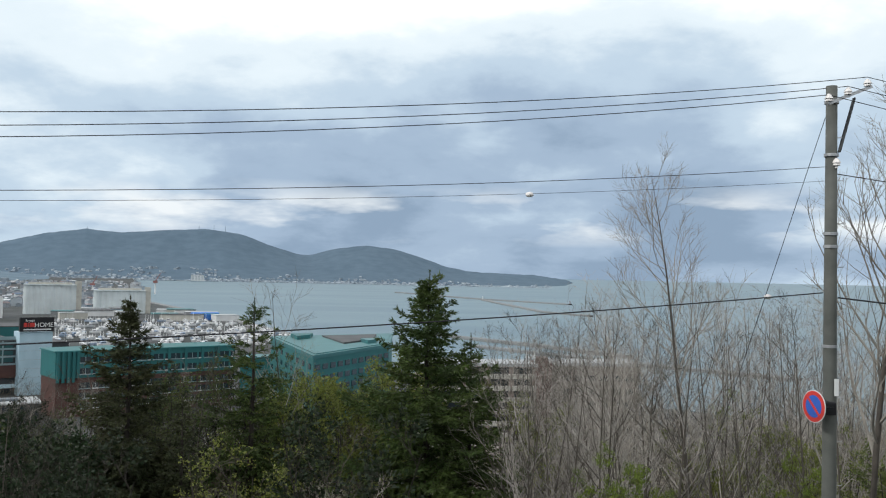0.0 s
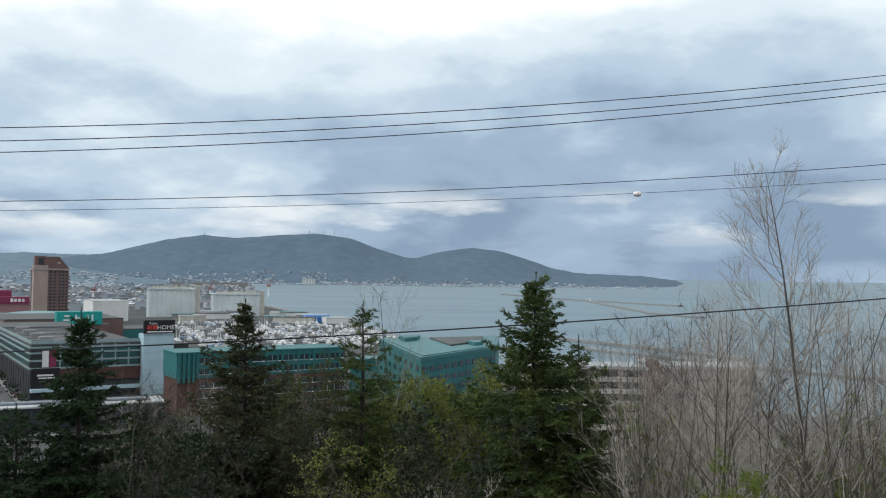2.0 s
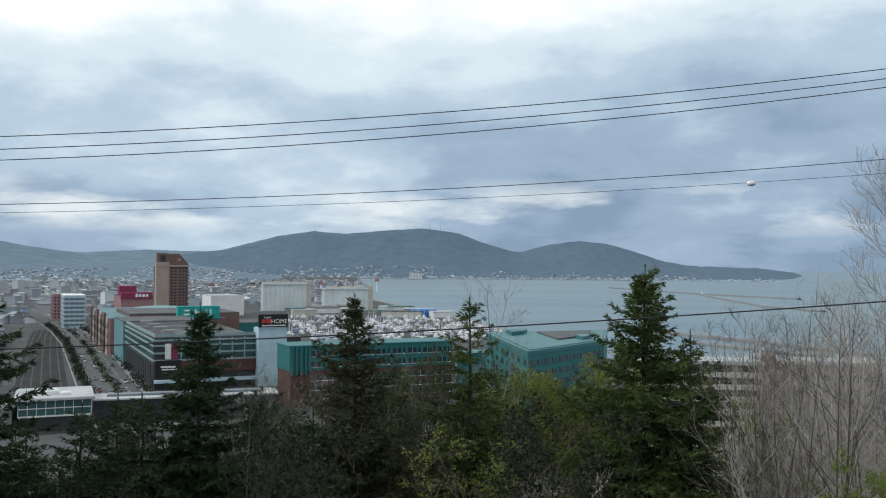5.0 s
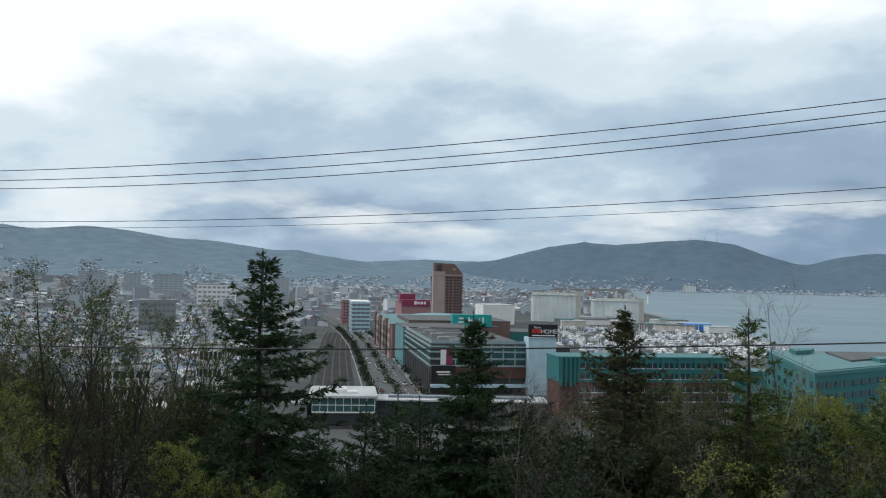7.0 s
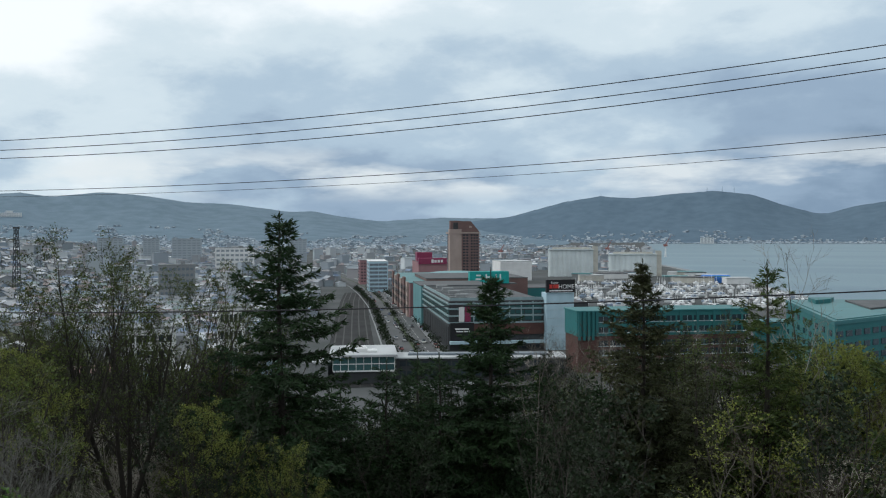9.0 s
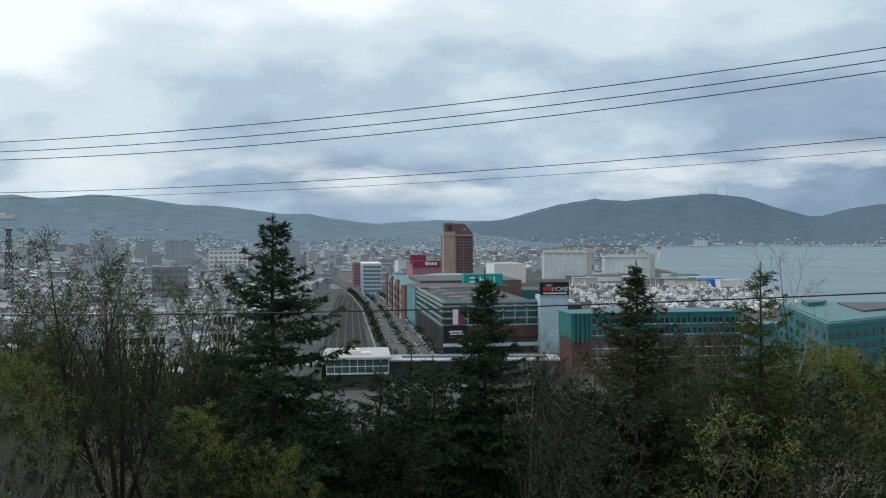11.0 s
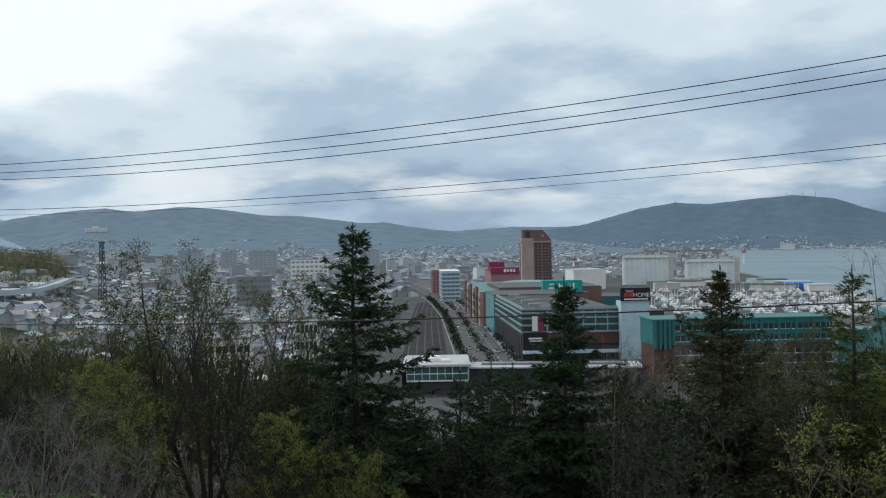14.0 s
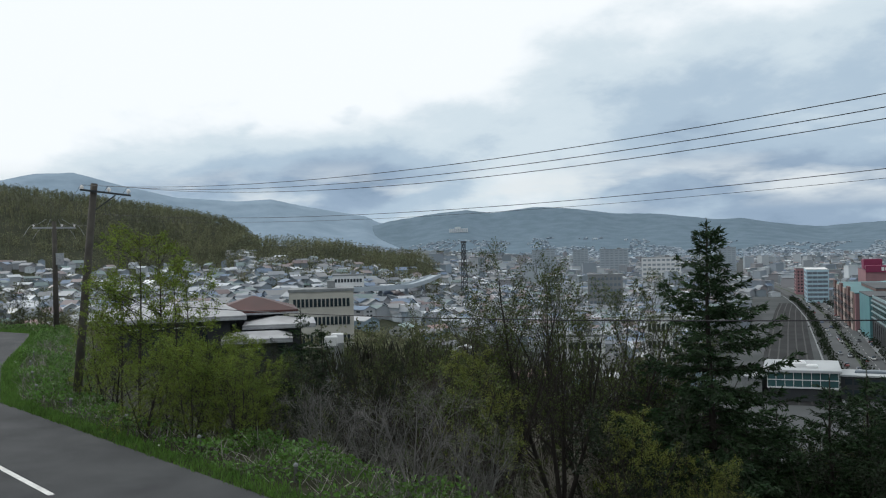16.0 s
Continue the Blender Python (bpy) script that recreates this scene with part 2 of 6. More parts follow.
M["flat_land"] = surface("town_ground", (0.105, 0.11, 0.115), (0.065, 0.072, 0.07), 0.95, 0.02, 0.5, 0.0, spec=0.05)
M["yard"] = surface("rail_yard_ballast", (0.052, 0.054, 0.055), (0.034, 0.035, 0.036), 1.0, 0.06, 0.9, 0.0, spec=0.05)
M["house_wall"] = surface("house_walls", (0.45, 0.43, 0.40), None, 0.8, 0.3, 5, 0.0, palette=[(0.40, 0.42, 0.44), (0.20, 0.21, 0.22), (0.62, 0.63, 0.64), (0.13, 0.13, 0.135), (0.28, 0.27, 0.25), (0.20, 0.30, 0.38), (0.45, 0.45, 0.44)])
# the near-white palette entry paints roofs that glint in the sun
M["house_roof"] = surface("house_roofs", (0.2, 0.2, 0.2), None, 0.38, 0.3, 5, 0.0, spec=0.5, palette=[(0.16, 0.17, 0.19), (0.22, 0.10, 0.08), (0.10, 0.18, 0.30), (0.34, 0.35, 0.36), (0.10, 0.11, 0.12), (0.60, 0.62, 0.64), (0.10, 0.22, 0.20), (0.45, 0.47, 0.49)])
# far walls and roofs: haze is painted in as paler, bluer tones
M["far_wall"] = surface("hazy_town_walls", (0.45, 0.46, 0.46), None, 0.8, 0.05, 1, 0.0, island=True, palette=[(0.42, 0.48, 0.53), (0.27, 0.32, 0.37), (0.62, 0.67, 0.71), (0.22, 0.27, 0.31), (0.33, 0.36, 0.39), (0.28, 0.35, 0.42), (0.46, 0.50, 0.53), (0.27, 0.27, 0.29)])
M["far_roof"] = surface("hazy_town_roofs", (0.2, 0.2, 0.2), None, 0.45, 0.05, 1, 0.0, island=True, spec=0.5, palette=[(0.13, 0.16, 0.19), (0.17, 0.12, 0.12), (0.10, 0.17, 0.28), (0.26, 0.29, 0.32), (0.10, 0.12, 0.15), (0.58, 0.62, 0.66), (0.12, 0.19, 0.19), (0.24, 0.25, 0.26)])
# wood colour darkened to hold the shade of the lower slope
M["slope_wood"] = surface("shade_darkened_slope_woods", (0.026, 0.026, 0.017), (0.016, 0.019, 0.011), 0.95, 0.1, 2, 0.0, vary=0.45, island=True)
M["thicket"] = surface("grey_thicket", (0.42, 0.385, 0.32), (0.25, 0.23, 0.19), 0.95, 0.1, 2, 0.0, vary=0.5, island=True)
# grey for remote structures, with the haze painted in
M["hazy_grey"] = surface("haze_tinted_grey", (0.37, 0.42, 0.46), (0.31, 0.355, 0.395), 0.8, 0.05, 1, 0.0)
M["far_wood"] = surface("hill_woods", (0.18, 0.185, 0.105), (0.085, 0.098, 0.062), 0.95, 0.02, 0.5, 0.0, vary=0.5, island=True, through_light=0.25)

sea = bpy.data.materials.new("sea_water")
sea.use_nodes = True
k = Nodes(sea.node_tree)
co = k.add("ShaderNodeTexCoord").outputs["Object"]
wave = k.noise(co, 0.12, 5.0, 0.6)
band = k.noise(k.add("ShaderNodeMapping", None, Vector=co, Scale=(0.0012, 0.006, 1)).outputs[0], 1.0, 3.0)
tint = k.mix(k.ramp(band, [(0.4, (0, 0, 0)), (0.62, (1, 1, 1))]), (0.07, 0.135, 0.175), (0.10, 0.17, 0.205))
b = k.add("ShaderNodeBsdfPrincipled", None, Base_Color=tint, Roughness=0.42)
b.inputs["Specular IOR Level"].default_value = 0.28
k.tree.links.new(k.add("ShaderNodeBump", None, Strength=0.5, Distance=0.8, Height=wave).outputs[0], b.inputs["Normal"])
k.add("ShaderNodeOutputMaterial", None, Surface=b.outputs[0])


# ---- mesh helpers ----
class Shape:
    """Gathers vertices and faces; f: faces with the number of their material."""
    def __init__(self):
        self.v, self.f, self.m = [], [], []

    def face(self, pts, mat=0):
        n = len(self.v)
        self.v.extend(tuple(p) for p in pts)
        self.f.append(tuple(range(n, n + len(pts))))
        self.m.append(mat)

    def box(self, x0, x1, y0, y1, z0, z1, mat=0, bevel=0.0, top_mat=None):
        n, c = len(self.v), bevel
        if not c:
            self.v += [(x0, y0, z0), (x1, y0, z0), (x1, y1, z0), (x0, y1, z0), (x0, y0, z1), (x1, y0, z1), (x1, y1, z1), (x0, y1, z1)]
            fs = [(3, 2, 1, 0), (0, 1, 5, 4), (1, 2, 6, 5), (2, 3, 7, 6), (3, 0, 4, 7), (4, 5, 6, 7)]
        else:
            self.v += [(x0, y0, z0), (x1, y0, z0), (x1, y1, z0), (x0, y1, z0), (x0, y0, z1 - c), (x1, y0, z1 - c), (x1, y1, z1 - c), (x0, y1, z1 - c), (x0 + c, y0 + c, z1), (x1 - c, y0 + c, z1), (x1 - c, y1 - c, z1), (x0 + c, y1 - c, z1)]
            fs = [(3, 2, 1, 0), (0, 1, 5, 4), (1, 2, 6, 5), (2, 3, 7, 6), (3, 0, 4, 7), (4, 5, 9, 8), (5, 6, 10, 9), (6, 7, 11, 10), (7, 4, 8, 11), (8, 9, 10, 11)]
        self.f += [tuple(n + i for i in q) for q in fs]
        self.m += [mat] * (len(fs) - 1) + [mat if top_mat is None else top_mat]
        return self

    def tube(self, pts, rads, sides=6, mat=0, caps=True):
        n0, rings = len(self.v), len(pts)
        pts = [Vector(p) for p in pts]
        for i, (p, r) in enumerate(zip(pts, rads)):
            d = (pts[min(i + 1, rings - 1)] - pts[max(i - 1, 0)]).normalized()
            a = d.orthogonal().normalized() if abs(d.z) < 0.999 else Vector((1, 0, 0))
            c = d.cross(a)
            for j in range(sides):
                th = 2 * math.pi * j / sides
                q = p + r * (a * math.cos(th) + c * math.sin(th))
                self.v.append((q.x, q.y, q.z))
        for i in range(rings - 1):
            for j in range(sides):
                a0, b0 = n0 + i * sides + j, n0 + i * sides + (j + 1) % sides
                self.f.append((a0, b0, b0 + sides, a0 + sides))
                self.m.append(mat)
        if caps:
            self.f += [tuple(n0 + j for j in reversed(range(sides))), tuple(n0 + (rings - 1) * sides + j for j in range(sides))]
            self.m += [mat, mat]
        return self

    def leaf(self, p, d, side, length, width, mat=0):
        """A small pointed leaf, folded along its middle."""
        n = len(self.v)
        tip = p + d * length
        m = p + d * (length * 0.45)
        fold = d.cross(side) * (width * 0.18)
        l, r = m + side * (width / 2) + fold, m - side * (width / 2) + fold
        self.v += [tuple(p), tuple(l), tuple(tip), tuple(r)]
        self.f += [(n, n + 1, n + 2), (n, n + 2, n + 3)]
        self.m += [mat, mat]

    def blade(self, p, d, side, length, width, mat=0):
        """One small pointed leaf or needle spray."""
        n = len(self.v)
        q, r = p + side * (width / 2) + d * (length * 0.3), p - side * (width / 2) + d * (length * 0.12)
        self.v += [tuple(q), tuple(p + d * length), tuple(r)]
        self.f.append((n, n + 1, n + 2))
        self.m.append(mat)

    def mesh(self, name, mats, smooth=False):
        me = bpy.data.meshes.new(name)
        me.from_pydata(self.v, [], self.f)
        for mt in (mats if isinstance(mats, (list, tuple)) else [mats]):
            me.materials.append(mt)
        if any(self.m):
            me.polygons.foreach_set("material_index", self.m)
        if smooth:
            me.polygons.foreach_set("use_smooth", [True] * len(me.polygons))
        me.update()
        return me


def part(name, shape, material, parent, label="", smooth=False):
    me = shape if isinstance(shape, bpy.types.Mesh) else shape.mesh(name, material, smooth)
    ob = new(name, me)
    ob.parent = parent
    return tagged(ob, label)


def thing(name, label, category, m=None, group="", kind=""):
    ob = new(name)
    ob.empty_display_size = 0.2
    if m is not None:
        ob.matrix_basis = m
    return tagged(ob, label, category, group, kind)


def whole(name, shape, material, label, category, m=None, group="", kind="", smooth=False):
    ob = new(name, shape if isinstance(shape, bpy.types.Mesh) else shape.mesh(name, material, smooth))
    if m is not None:
        ob.matrix_basis = m
    return tagged(ob, label, category, group, kind)


def polar(az, d):
    """Plan place at az degrees to the left of +y, d metres off."""
    return -d * math.sin(radians(az)), d * math.cos(radians(az))


def lerp_table(x, table):
    return float(np.interp(x, [p[0] for p in table], [p[1] for p in table]))


STREET = 39.5                       # the way of the avenue, degrees left of +y
AVENUE = pose(0, 0, 0, 0, 0, STREET)  # x: to the right of the avenue, y: along it


# ---- land, sea and mountains ----
EDGE = [(-200, -70), (-90, -8), (-72, 4), (-66, 6.6), (-57, 5.2), (-47, 3.4), (-34.8, 2.4), (-17.7, 6.0), (0, 9.7), (40, 18.0), (200, 50)]
CREST = [(54, -3.6), (57, -2.4), (59.8, -1.6), (60.5, -0.8), (62.3, -0.75), (64.5, -0.35), (66, 0.0), (69, 0.3), (71.3, 0.35), (71.8, 0.9), (73, 1.5), (75.4, 2.0), (78, 2.45), (81.2, 2.9), (84, 3.3), (86, 3.55), (95, 4.2), (130, 4)]
SHORE = [(-180, 300), (-60, 300), (-30, 340), (-10, 380), (0, 430), (5, 540), (8.7, 690), (13, 950), (16, 1200), (18.4, 1500), (18.9, 2400), (19.6, 4880), (180, 4880)]


def smooth(a, b, x):
    t = min(1.0, max(0.0, (x - a) / (b - a)))
    return t * t * (3 - 2 * t)


def far_level(r):
    """Height of the level sheet at r, lifted towards the eye's height far out, so that the horizon lies where it is seen."""
    if r <= 1800:
        return 0.0
    s = (r - 1800) / 3100
    true = 1800 + 3100 * s / max(1e-6, 1 - s)
    return 55 - 55 * r / true


def crest_far(az):
    return 950 + 350 * smooth(70.5, 74, az)


def ground_z(x, y):
    d = math.hypot(x, y)
    az = math.degrees(math.atan2(-x, y))
    s = (y - lerp_table(x, EDGE)) * 0.97
    base = 3.5 + far_level(d)
    if az > 48:
        base += 24 * smooth(50, 68, az) * smooth(120, 260, d)
        dc = crest_far(az)
        crest = 55 + dc * math.tan(radians(lerp_table(az, CREST)))
        if crest > base:
            base += (crest - base) * math.exp(-((d - dc) / (0.27 * dc)) ** 2)
        base += 20 * smooth(600, 1800, d) * smooth(46, 62, az)
    if s < -7:
        return 50 + min(3.4, (-7 - s) * 0.8)
    if s < 2.2:
        return 50.0
    z = 50 - 0.40 * (s - 2.2) + 0.5 * noise.noise((x * 0.12, y * 0.12, 0))
    return max(base, z) if d < 500 else base


land = Shape()
AZS = [-180 + i * 3 for i in range(41)] + [-59 + i * 0.75 for i in range(240)] + [121 + i * 3 for i in range(20)]
RINGS = [0.0, 2, 4, 6, 8, 10, 12, 14, 16, 18, 20, 23, 26, 30, 35, 40, 46, 53, 60, 70, 82, 95, 110, 130, 150, 175, 200, 230, 260, 300, 330, 360, 390, 420, 450, 490, 530, 580, 630, 680, 730, 790, 860, 950, 1100, 1300, 1600, 2000, 2500, 3100, 3800, 4500, 4880]
for az in AZS:
    rmax = lerp_table(az, SHORE)
    for r in RINGS:
        q = min(r, rmax)
        x, y = polar(az, q)
        land.v.append((x, y, ground_z(x, y)))
    x, y = polar(az, rmax + 0.5)
    land.v.append((x, y, -3.0 if rmax < 4000 else 30))
nr = len(RINGS) + 1
for i in range(len(AZS)):
    for j in range(nr - 1):
        a, c = i * nr + j, ((i + 1) % len(AZS)) * nr + j
        land.f.append((a, a + 1, c + 1, c))
        zs = land.v[a][2] - far_level(math.hypot(land.v[a][0], land.v[a][1]))
        land.m.append(1 if zs < 6 and j > 20 else 0)
whole("ground", land, [M["soil"], M["flat_land"]], "wooded hillside falling to the flat harbour town", "ground", kind="structure", smooth=True)

water = Shape()
WR = [100, 250, 400, 700, 1100, 1500, 1800, 2100, 2400, 2700, 3000, 3300, 3600, 3900, 4200, 4500, 4700, 4800, 4890]
WA = [-180 + i * 4 for i in range(91)]
for az in WA:
    for r in WR:
        x, y = polar(az, r)
        water.v.append((x, y, far_level(r)))
for i in range(len(WA) - 1):
    for j in range(len(WR) - 1):
        a, c = i * len(WR) + j, (i + 1) * len(WR) + j
        water.f.append((a, a + 1, c + 1, c))
        water.m.append(0)
whole("water", water, sea, "calm grey-green sea bay under cloud", "sea", kind="structure", smooth=True)


def slope_el(ridge, az, s, el0, rough, lean):
    """Sight angle of a range's face at the share s of its climb."""
    top = lerp_table(az, ridge) + 0.035 * rough * noise.fractal((az * 1.7, 3.1, 0.2), 1.0, 2.0, 4)
    n = 1 + 0.16 * noise.noise((az * 0.35, s * 2.2, 1.0)) * math.sin(math.pi * s)
    el = el0 + (top - el0) * (s ** lean) * n
    return min(el, el0 + (top - el0) * (0.35 + 0.65 * s))


def mountain(name, ridge, r0, r1, el0, material, label, rough=1.0, lean=1.6):
    """A range whose skyline has the given heights (degrees) by azimuth; it climbs from r0 to r1."""
    sh = Shape()
    a0, a1 = ridge[0][0], ridge[-1][0]
    cols, rows = int(abs(a1 - a0) / 0.3) + 1, 16
    for i in range(cols + 1):
        az = a0 + (a1 - a0) * i / cols
        for j in range(rows + 3):
            s = min(1.0, j / rows)
            r = r0 + (r1 - r0) * j / rows
            el = slope_el(ridge, az, s, el0, rough, lean) - 0.5 * max(0, j - rows)
            x, y = polar(az, r)
            sh.v.append((x, y, 55 + r * math.tan(radians(el))))
    for i in range(cols):
        for j in range(rows + 2):
            a, c = i * (rows + 3) + j, (i + 1) * (rows + 3) + j
            sh.f.append((a, c, c + 1, a + 1))
            sh.m.append(0)
    return whole(name, sh, material, label, "mountain", kind="structure", smooth=True)


MAIN = [(-8.8, -0.55), (-8.5, -0.25), (-7.9, -0.03), (-5.9, 0.22), (-3.9, 0.29), (-2.1, 0.34), (-0.3, 0.61), (1.4, 1.20), (3.2, 1.72), (5.1, 1.92), (6.9, 1.68), (8.6, 1.21), (9.4, 1.27), (11.3, 1.83), (12.8, 2.39), (15.0, 2.68), (17.8, 2.52), (20.0, 2.29), (22.1, 2.45), (24.4, 2.08), (25.9, 1.69), (27.5, 1.23), (30, 0.9), (34, 0.4)]
MIDDLE = [(24, 0.6), (27.4, 1.05), (29.6, 1.08), (32.2, 1.14), (34.0, 1.04), (36.2, 0.91), (38.4, 1.18), (40.5, 1.56), (42.0, 1.53), (45.5, 2.01), (48.2, 2.11), (50.9, 2.52), (53.2, 2.68), (56.1, 2.38), (57.7, 2.61), (60.1, 2.38), (62.6, 2.0), (66, 1.2), (72, 0.6)]
FAR = [(60, 1.2), (63.5, 1.98), (64.1, 2.32), (68, 3.05), (70.2, 3.55), (72.3, 3.43), (76, 3.72), (79, 4.42), (81.8, 5.21), (84, 5.12), (85.8, 4.7), (92, 4.2), (110, 4.6), (150, 3.0)]
mountain("mountain_main", MAIN, 3420, 4300, -0.66, M["mountain"], "dark wooded mountain across the bay, tinted blue-grey by haze", 1.0, 1.25)
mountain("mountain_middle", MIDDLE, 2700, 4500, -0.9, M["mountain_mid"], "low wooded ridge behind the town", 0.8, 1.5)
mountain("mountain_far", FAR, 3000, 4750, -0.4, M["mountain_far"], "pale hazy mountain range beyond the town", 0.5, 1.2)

# antenna masts on the summit, in the far range's haze-tinted colour
for az, h in ((14.6, 26), (13.9, 30), (15.5, 18), (22.0, 14)):
    r = 4290
    x, y = polar(az, r)
    top = 55 + r * math.tan(radians(lerp_table(az, MAIN)))
    whole("antenna_mast", Shape().tube([(0, 0, -8), (0, 0, h * 0.6), (0, 0, h)], [1.1, 0.9, 0.4], 5), M["mountain_far"], "thin steel antenna mast on the mountain top", "mast", pose(x, y, top), "summit masts")

# ---- road over the hillside ----
road = Shape()
line = Shape()
xs = [60 - i * 1.5 for i in range(89)]
for a, c in zip(xs, xs[1:]):
    ya, yc = lerp_table(a, EDGE), lerp_table(c, EDGE)
    road.face([(a, ya - 6.3, 50.06), (a, ya, 50.06), (c, yc, 50.06), (c, yc - 6.3, 50.06)])
whole("road", road, M["asphalt"], "worn grey asphalt road along the hillside", "road", kind="structure")
for x0 in (-20.3, -30.5, -40.7):
    for i in range(5):
        a, c = x0 - i * 1.0, x0 - (i + 1) * 1.0
        ya, yc = lerp_table(a, EDGE) - 3.12, lerp_table(c, EDGE) - 3.12
        line.face([(a, ya - 0.07, 50.066), (a, ya + 0.07, 50.066), (c, yc + 0.07, 50.066), (c, yc - 0.07, 50.066)])
whole("road_marking", line, M["paint"], "white dashed centre line on the road", "road marking", kind="structure")

# ---- poles and wires ----
LEFT, RIGHT = Vector((-35.6, 5.0, 49.3)), Vector((7.6, 17.35, 46.4))


def insulator(parent, m, kind="insulator"):
    sh = Shape().tube([(0, 0, 0), (0, 0, 0.05), (0, 0, 0.055), (0, 0, 0.10), (0, 0, 0.105), (0, 0, 0.17), (0, 0, 0.2)], [0.03, 0.03, 0.075, 0.06, 0.085, 0.05, 0.02], 10)
    ob = part("insulator", sh, M["ceramic"], parent, "white ceramic insulator")
    ob.matrix_basis = m
    return ob


pole = thing("utility_pole", "tall grey concrete utility pole with a round no-parking sign", "utility pole", pose(*RIGHT))
part("shaft", Shape().tube([(0, 0, -0.6), (0, 0, 4), (0, 0, 8), (0, 0, 12.52)], [0.15, 0.138, 0.124, 0.105], 20), M["pole"], pole, smooth=True)
arm = Vector((0.78, 0.62, 0.34))
part("crossarm", Shape().tube([arm * -0.3 + Vector((0, -0.16, 12.2)), arm * 1.45 + Vector((0, -0.16, 12.2))], [0.045, 0.045], 4), M["steel"], pole)
for z in (11.2,):
    for k2 in (-0.03, 0.03):
        part("brace", Shape().tube([(0.1, -0.12 + k2, z), arm * 0.75 + Vector((0, -0.16 + k2, 12.1))], [0.022, 0.022], 5), M["dark"], pole)
for z in (12.2, 11.15, 9.35, 9.6, 7.4):
    part("band", Shape().tube([(0, 0, z - 0.03), (0, 0, z + 0.03)], [0.138, 0.138], 18), M["steel"], pole)
for i in range(11):
    z = 3.0 + i * 0.85
    part("step_bolt", Shape().tube([(0.1, 0, z), (0.24, -0.02, z), (0.24, -0.02, z + 0.03)], [0.01, 0.01, 0.012], 5), M["steel"], pole)
for k2, h in ((-0.25, 12.1), (0.5, 12.34), (1.3, 12.63)):
    insulator(pole, pose(*(arm * k2 + Vector((0, -0.16, 0)))[:2], h))
insulator(pole, pose(0.05, -0.12, 10.88))
part("number_plate", Shape().box(0.02, 0.10, -0.175, -0.155, 6.45, 6.78), M["white"], pole, "small white plate")
sign_pose = Matrix.Translation((-0.38, -0.2, 6.25)) @ Vector((-0.92, -0.30, 0)).to_track_quat("Z", "Y").to_matrix().to_4x4()
sign = part("sign", Shape().tube([(0, 0, 0), (0, 0, 0.015)], [0.31, 0.31], 36), M["white"], pole, "round no-parking sign")
sign.matrix_basis = sign_pose
part("ring", Shape().tube([(0, 0, 0.015), (0, 0, 0.019)], [0.298, 0.298], 36), M["red"], sign, "red ring")
part("disc", Shape().tube([(0, 0, 0.019), (0, 0, 0.023)], [0.215, 0.215], 32), M["blue"], sign, "blue disc")
bar = Shape()
bar.box(-0.225, 0.225, -0.026, 0.026, 0.023, 0.027)
bar_ob = part("bar", bar, M["red"], sign, "red slanted bar")
bar_ob.matrix_basis = pose(0, 0, 0, 0, 0, -45)
part("sign_bracket", Shape().box(-0.36, 0.0, -0.22, -0.17, 6.16, 6.24).box(-0.14, 0.06, -0.165, 0.1, 6.08, 6.34, bevel=0.03), M["black"], pole)

wood = thing("utility_pole", "dark weathered utility pole with a steel crossarm at the verge", "utility pole", pose(*LEFT, -5.2, 2.6, 0))
part("shaft", Shape().tube([(0, 0, -0.6), (0, 0, 4), (0, 0, 8.6)], [0.17, 0.15, 0.125], 16), M["wood_pole"], wood, smooth=True)
arm2 = Vector((0.25, 0.97, -0.03))
part("crossarm", Shape().tube([arm2 * -0.5 + Vector((0.16, 0, 8.3)), arm2 * 1.3 + Vector((0.16, 0, 8.3))], [0.05, 0.05], 4), M["dark"], wood)
part("brace", Shape().tube([(0.1, 0.1, 7.6), arm2 * 0.75 + Vector((0.16, 0, 8.25))], [0.025, 0.025], 5), M["dark"], wood)
for k2 in (-0.45, 0.5, 1.2):
    insulator(wood, pose(*(arm2 * k2 + Vector((0.16, 0, 0)))[:2], 8.3))

far_pole = thing("utility_pole", "distant dark pole with drooping curved cables at the bend", "utility pole", pose(-66.3, 8.2, 49.5))
part("shaft", Shape().tube([(0, 0, -0.5), (0, 0, 8.2)], [0.2, 0.15], 10), M["wood_pole"], far_pole, smooth=True)
part("crossarm", Shape().box(-0.08, 0.08, -1.4, 1.4, 7.7, 7.82), M["steel"], far_pole)
for yy in (-1.3, 0.5, 1.3):
    insulator(far_pole, pose(0, yy, 7.82))
for sy in (-1, 1):
    for k2, reach in ((0, 1.3), (1, 0.6)):
        arc = [(0.1, sy * (reach * 0.8 + 0.9 * t4), 8.0 - k2 * 0.25 + 0.4 * t4 - 1.2 * t4 * t4) for t4 in (0, 0.2, 0.4, 0.6, 0.8, 1.0)]
        part("jumper_cable", Shape().tube([(0.1, sy * reach * 0.4, 8.35)] + arc, [0.016] * 7, 5), M["steel"], far_pole, "pale drooping jumper cable")
part("transformer", Shape().tube([(0.1, 0.3, 5.2), (0.1, 0.3, 6.0)], [0.28, 0.28], 12), M["steel"], far_pole)


def wire(a, c, sag, rad, label, name="overhead_wire"):
    a, c = Vector(a), Vector(c)
    n = 40
    pts = []
    for i in range(n + 1):
        t = i / n
        p = a.lerp(c, t)
        p.z -= 4 * sag * t * (1 - t)
        pts.append(p)
    return whole(name, Shape().tube(pts, [rad] * (n + 1), 6), M["cable"], label, "wire", group="overhead wires")


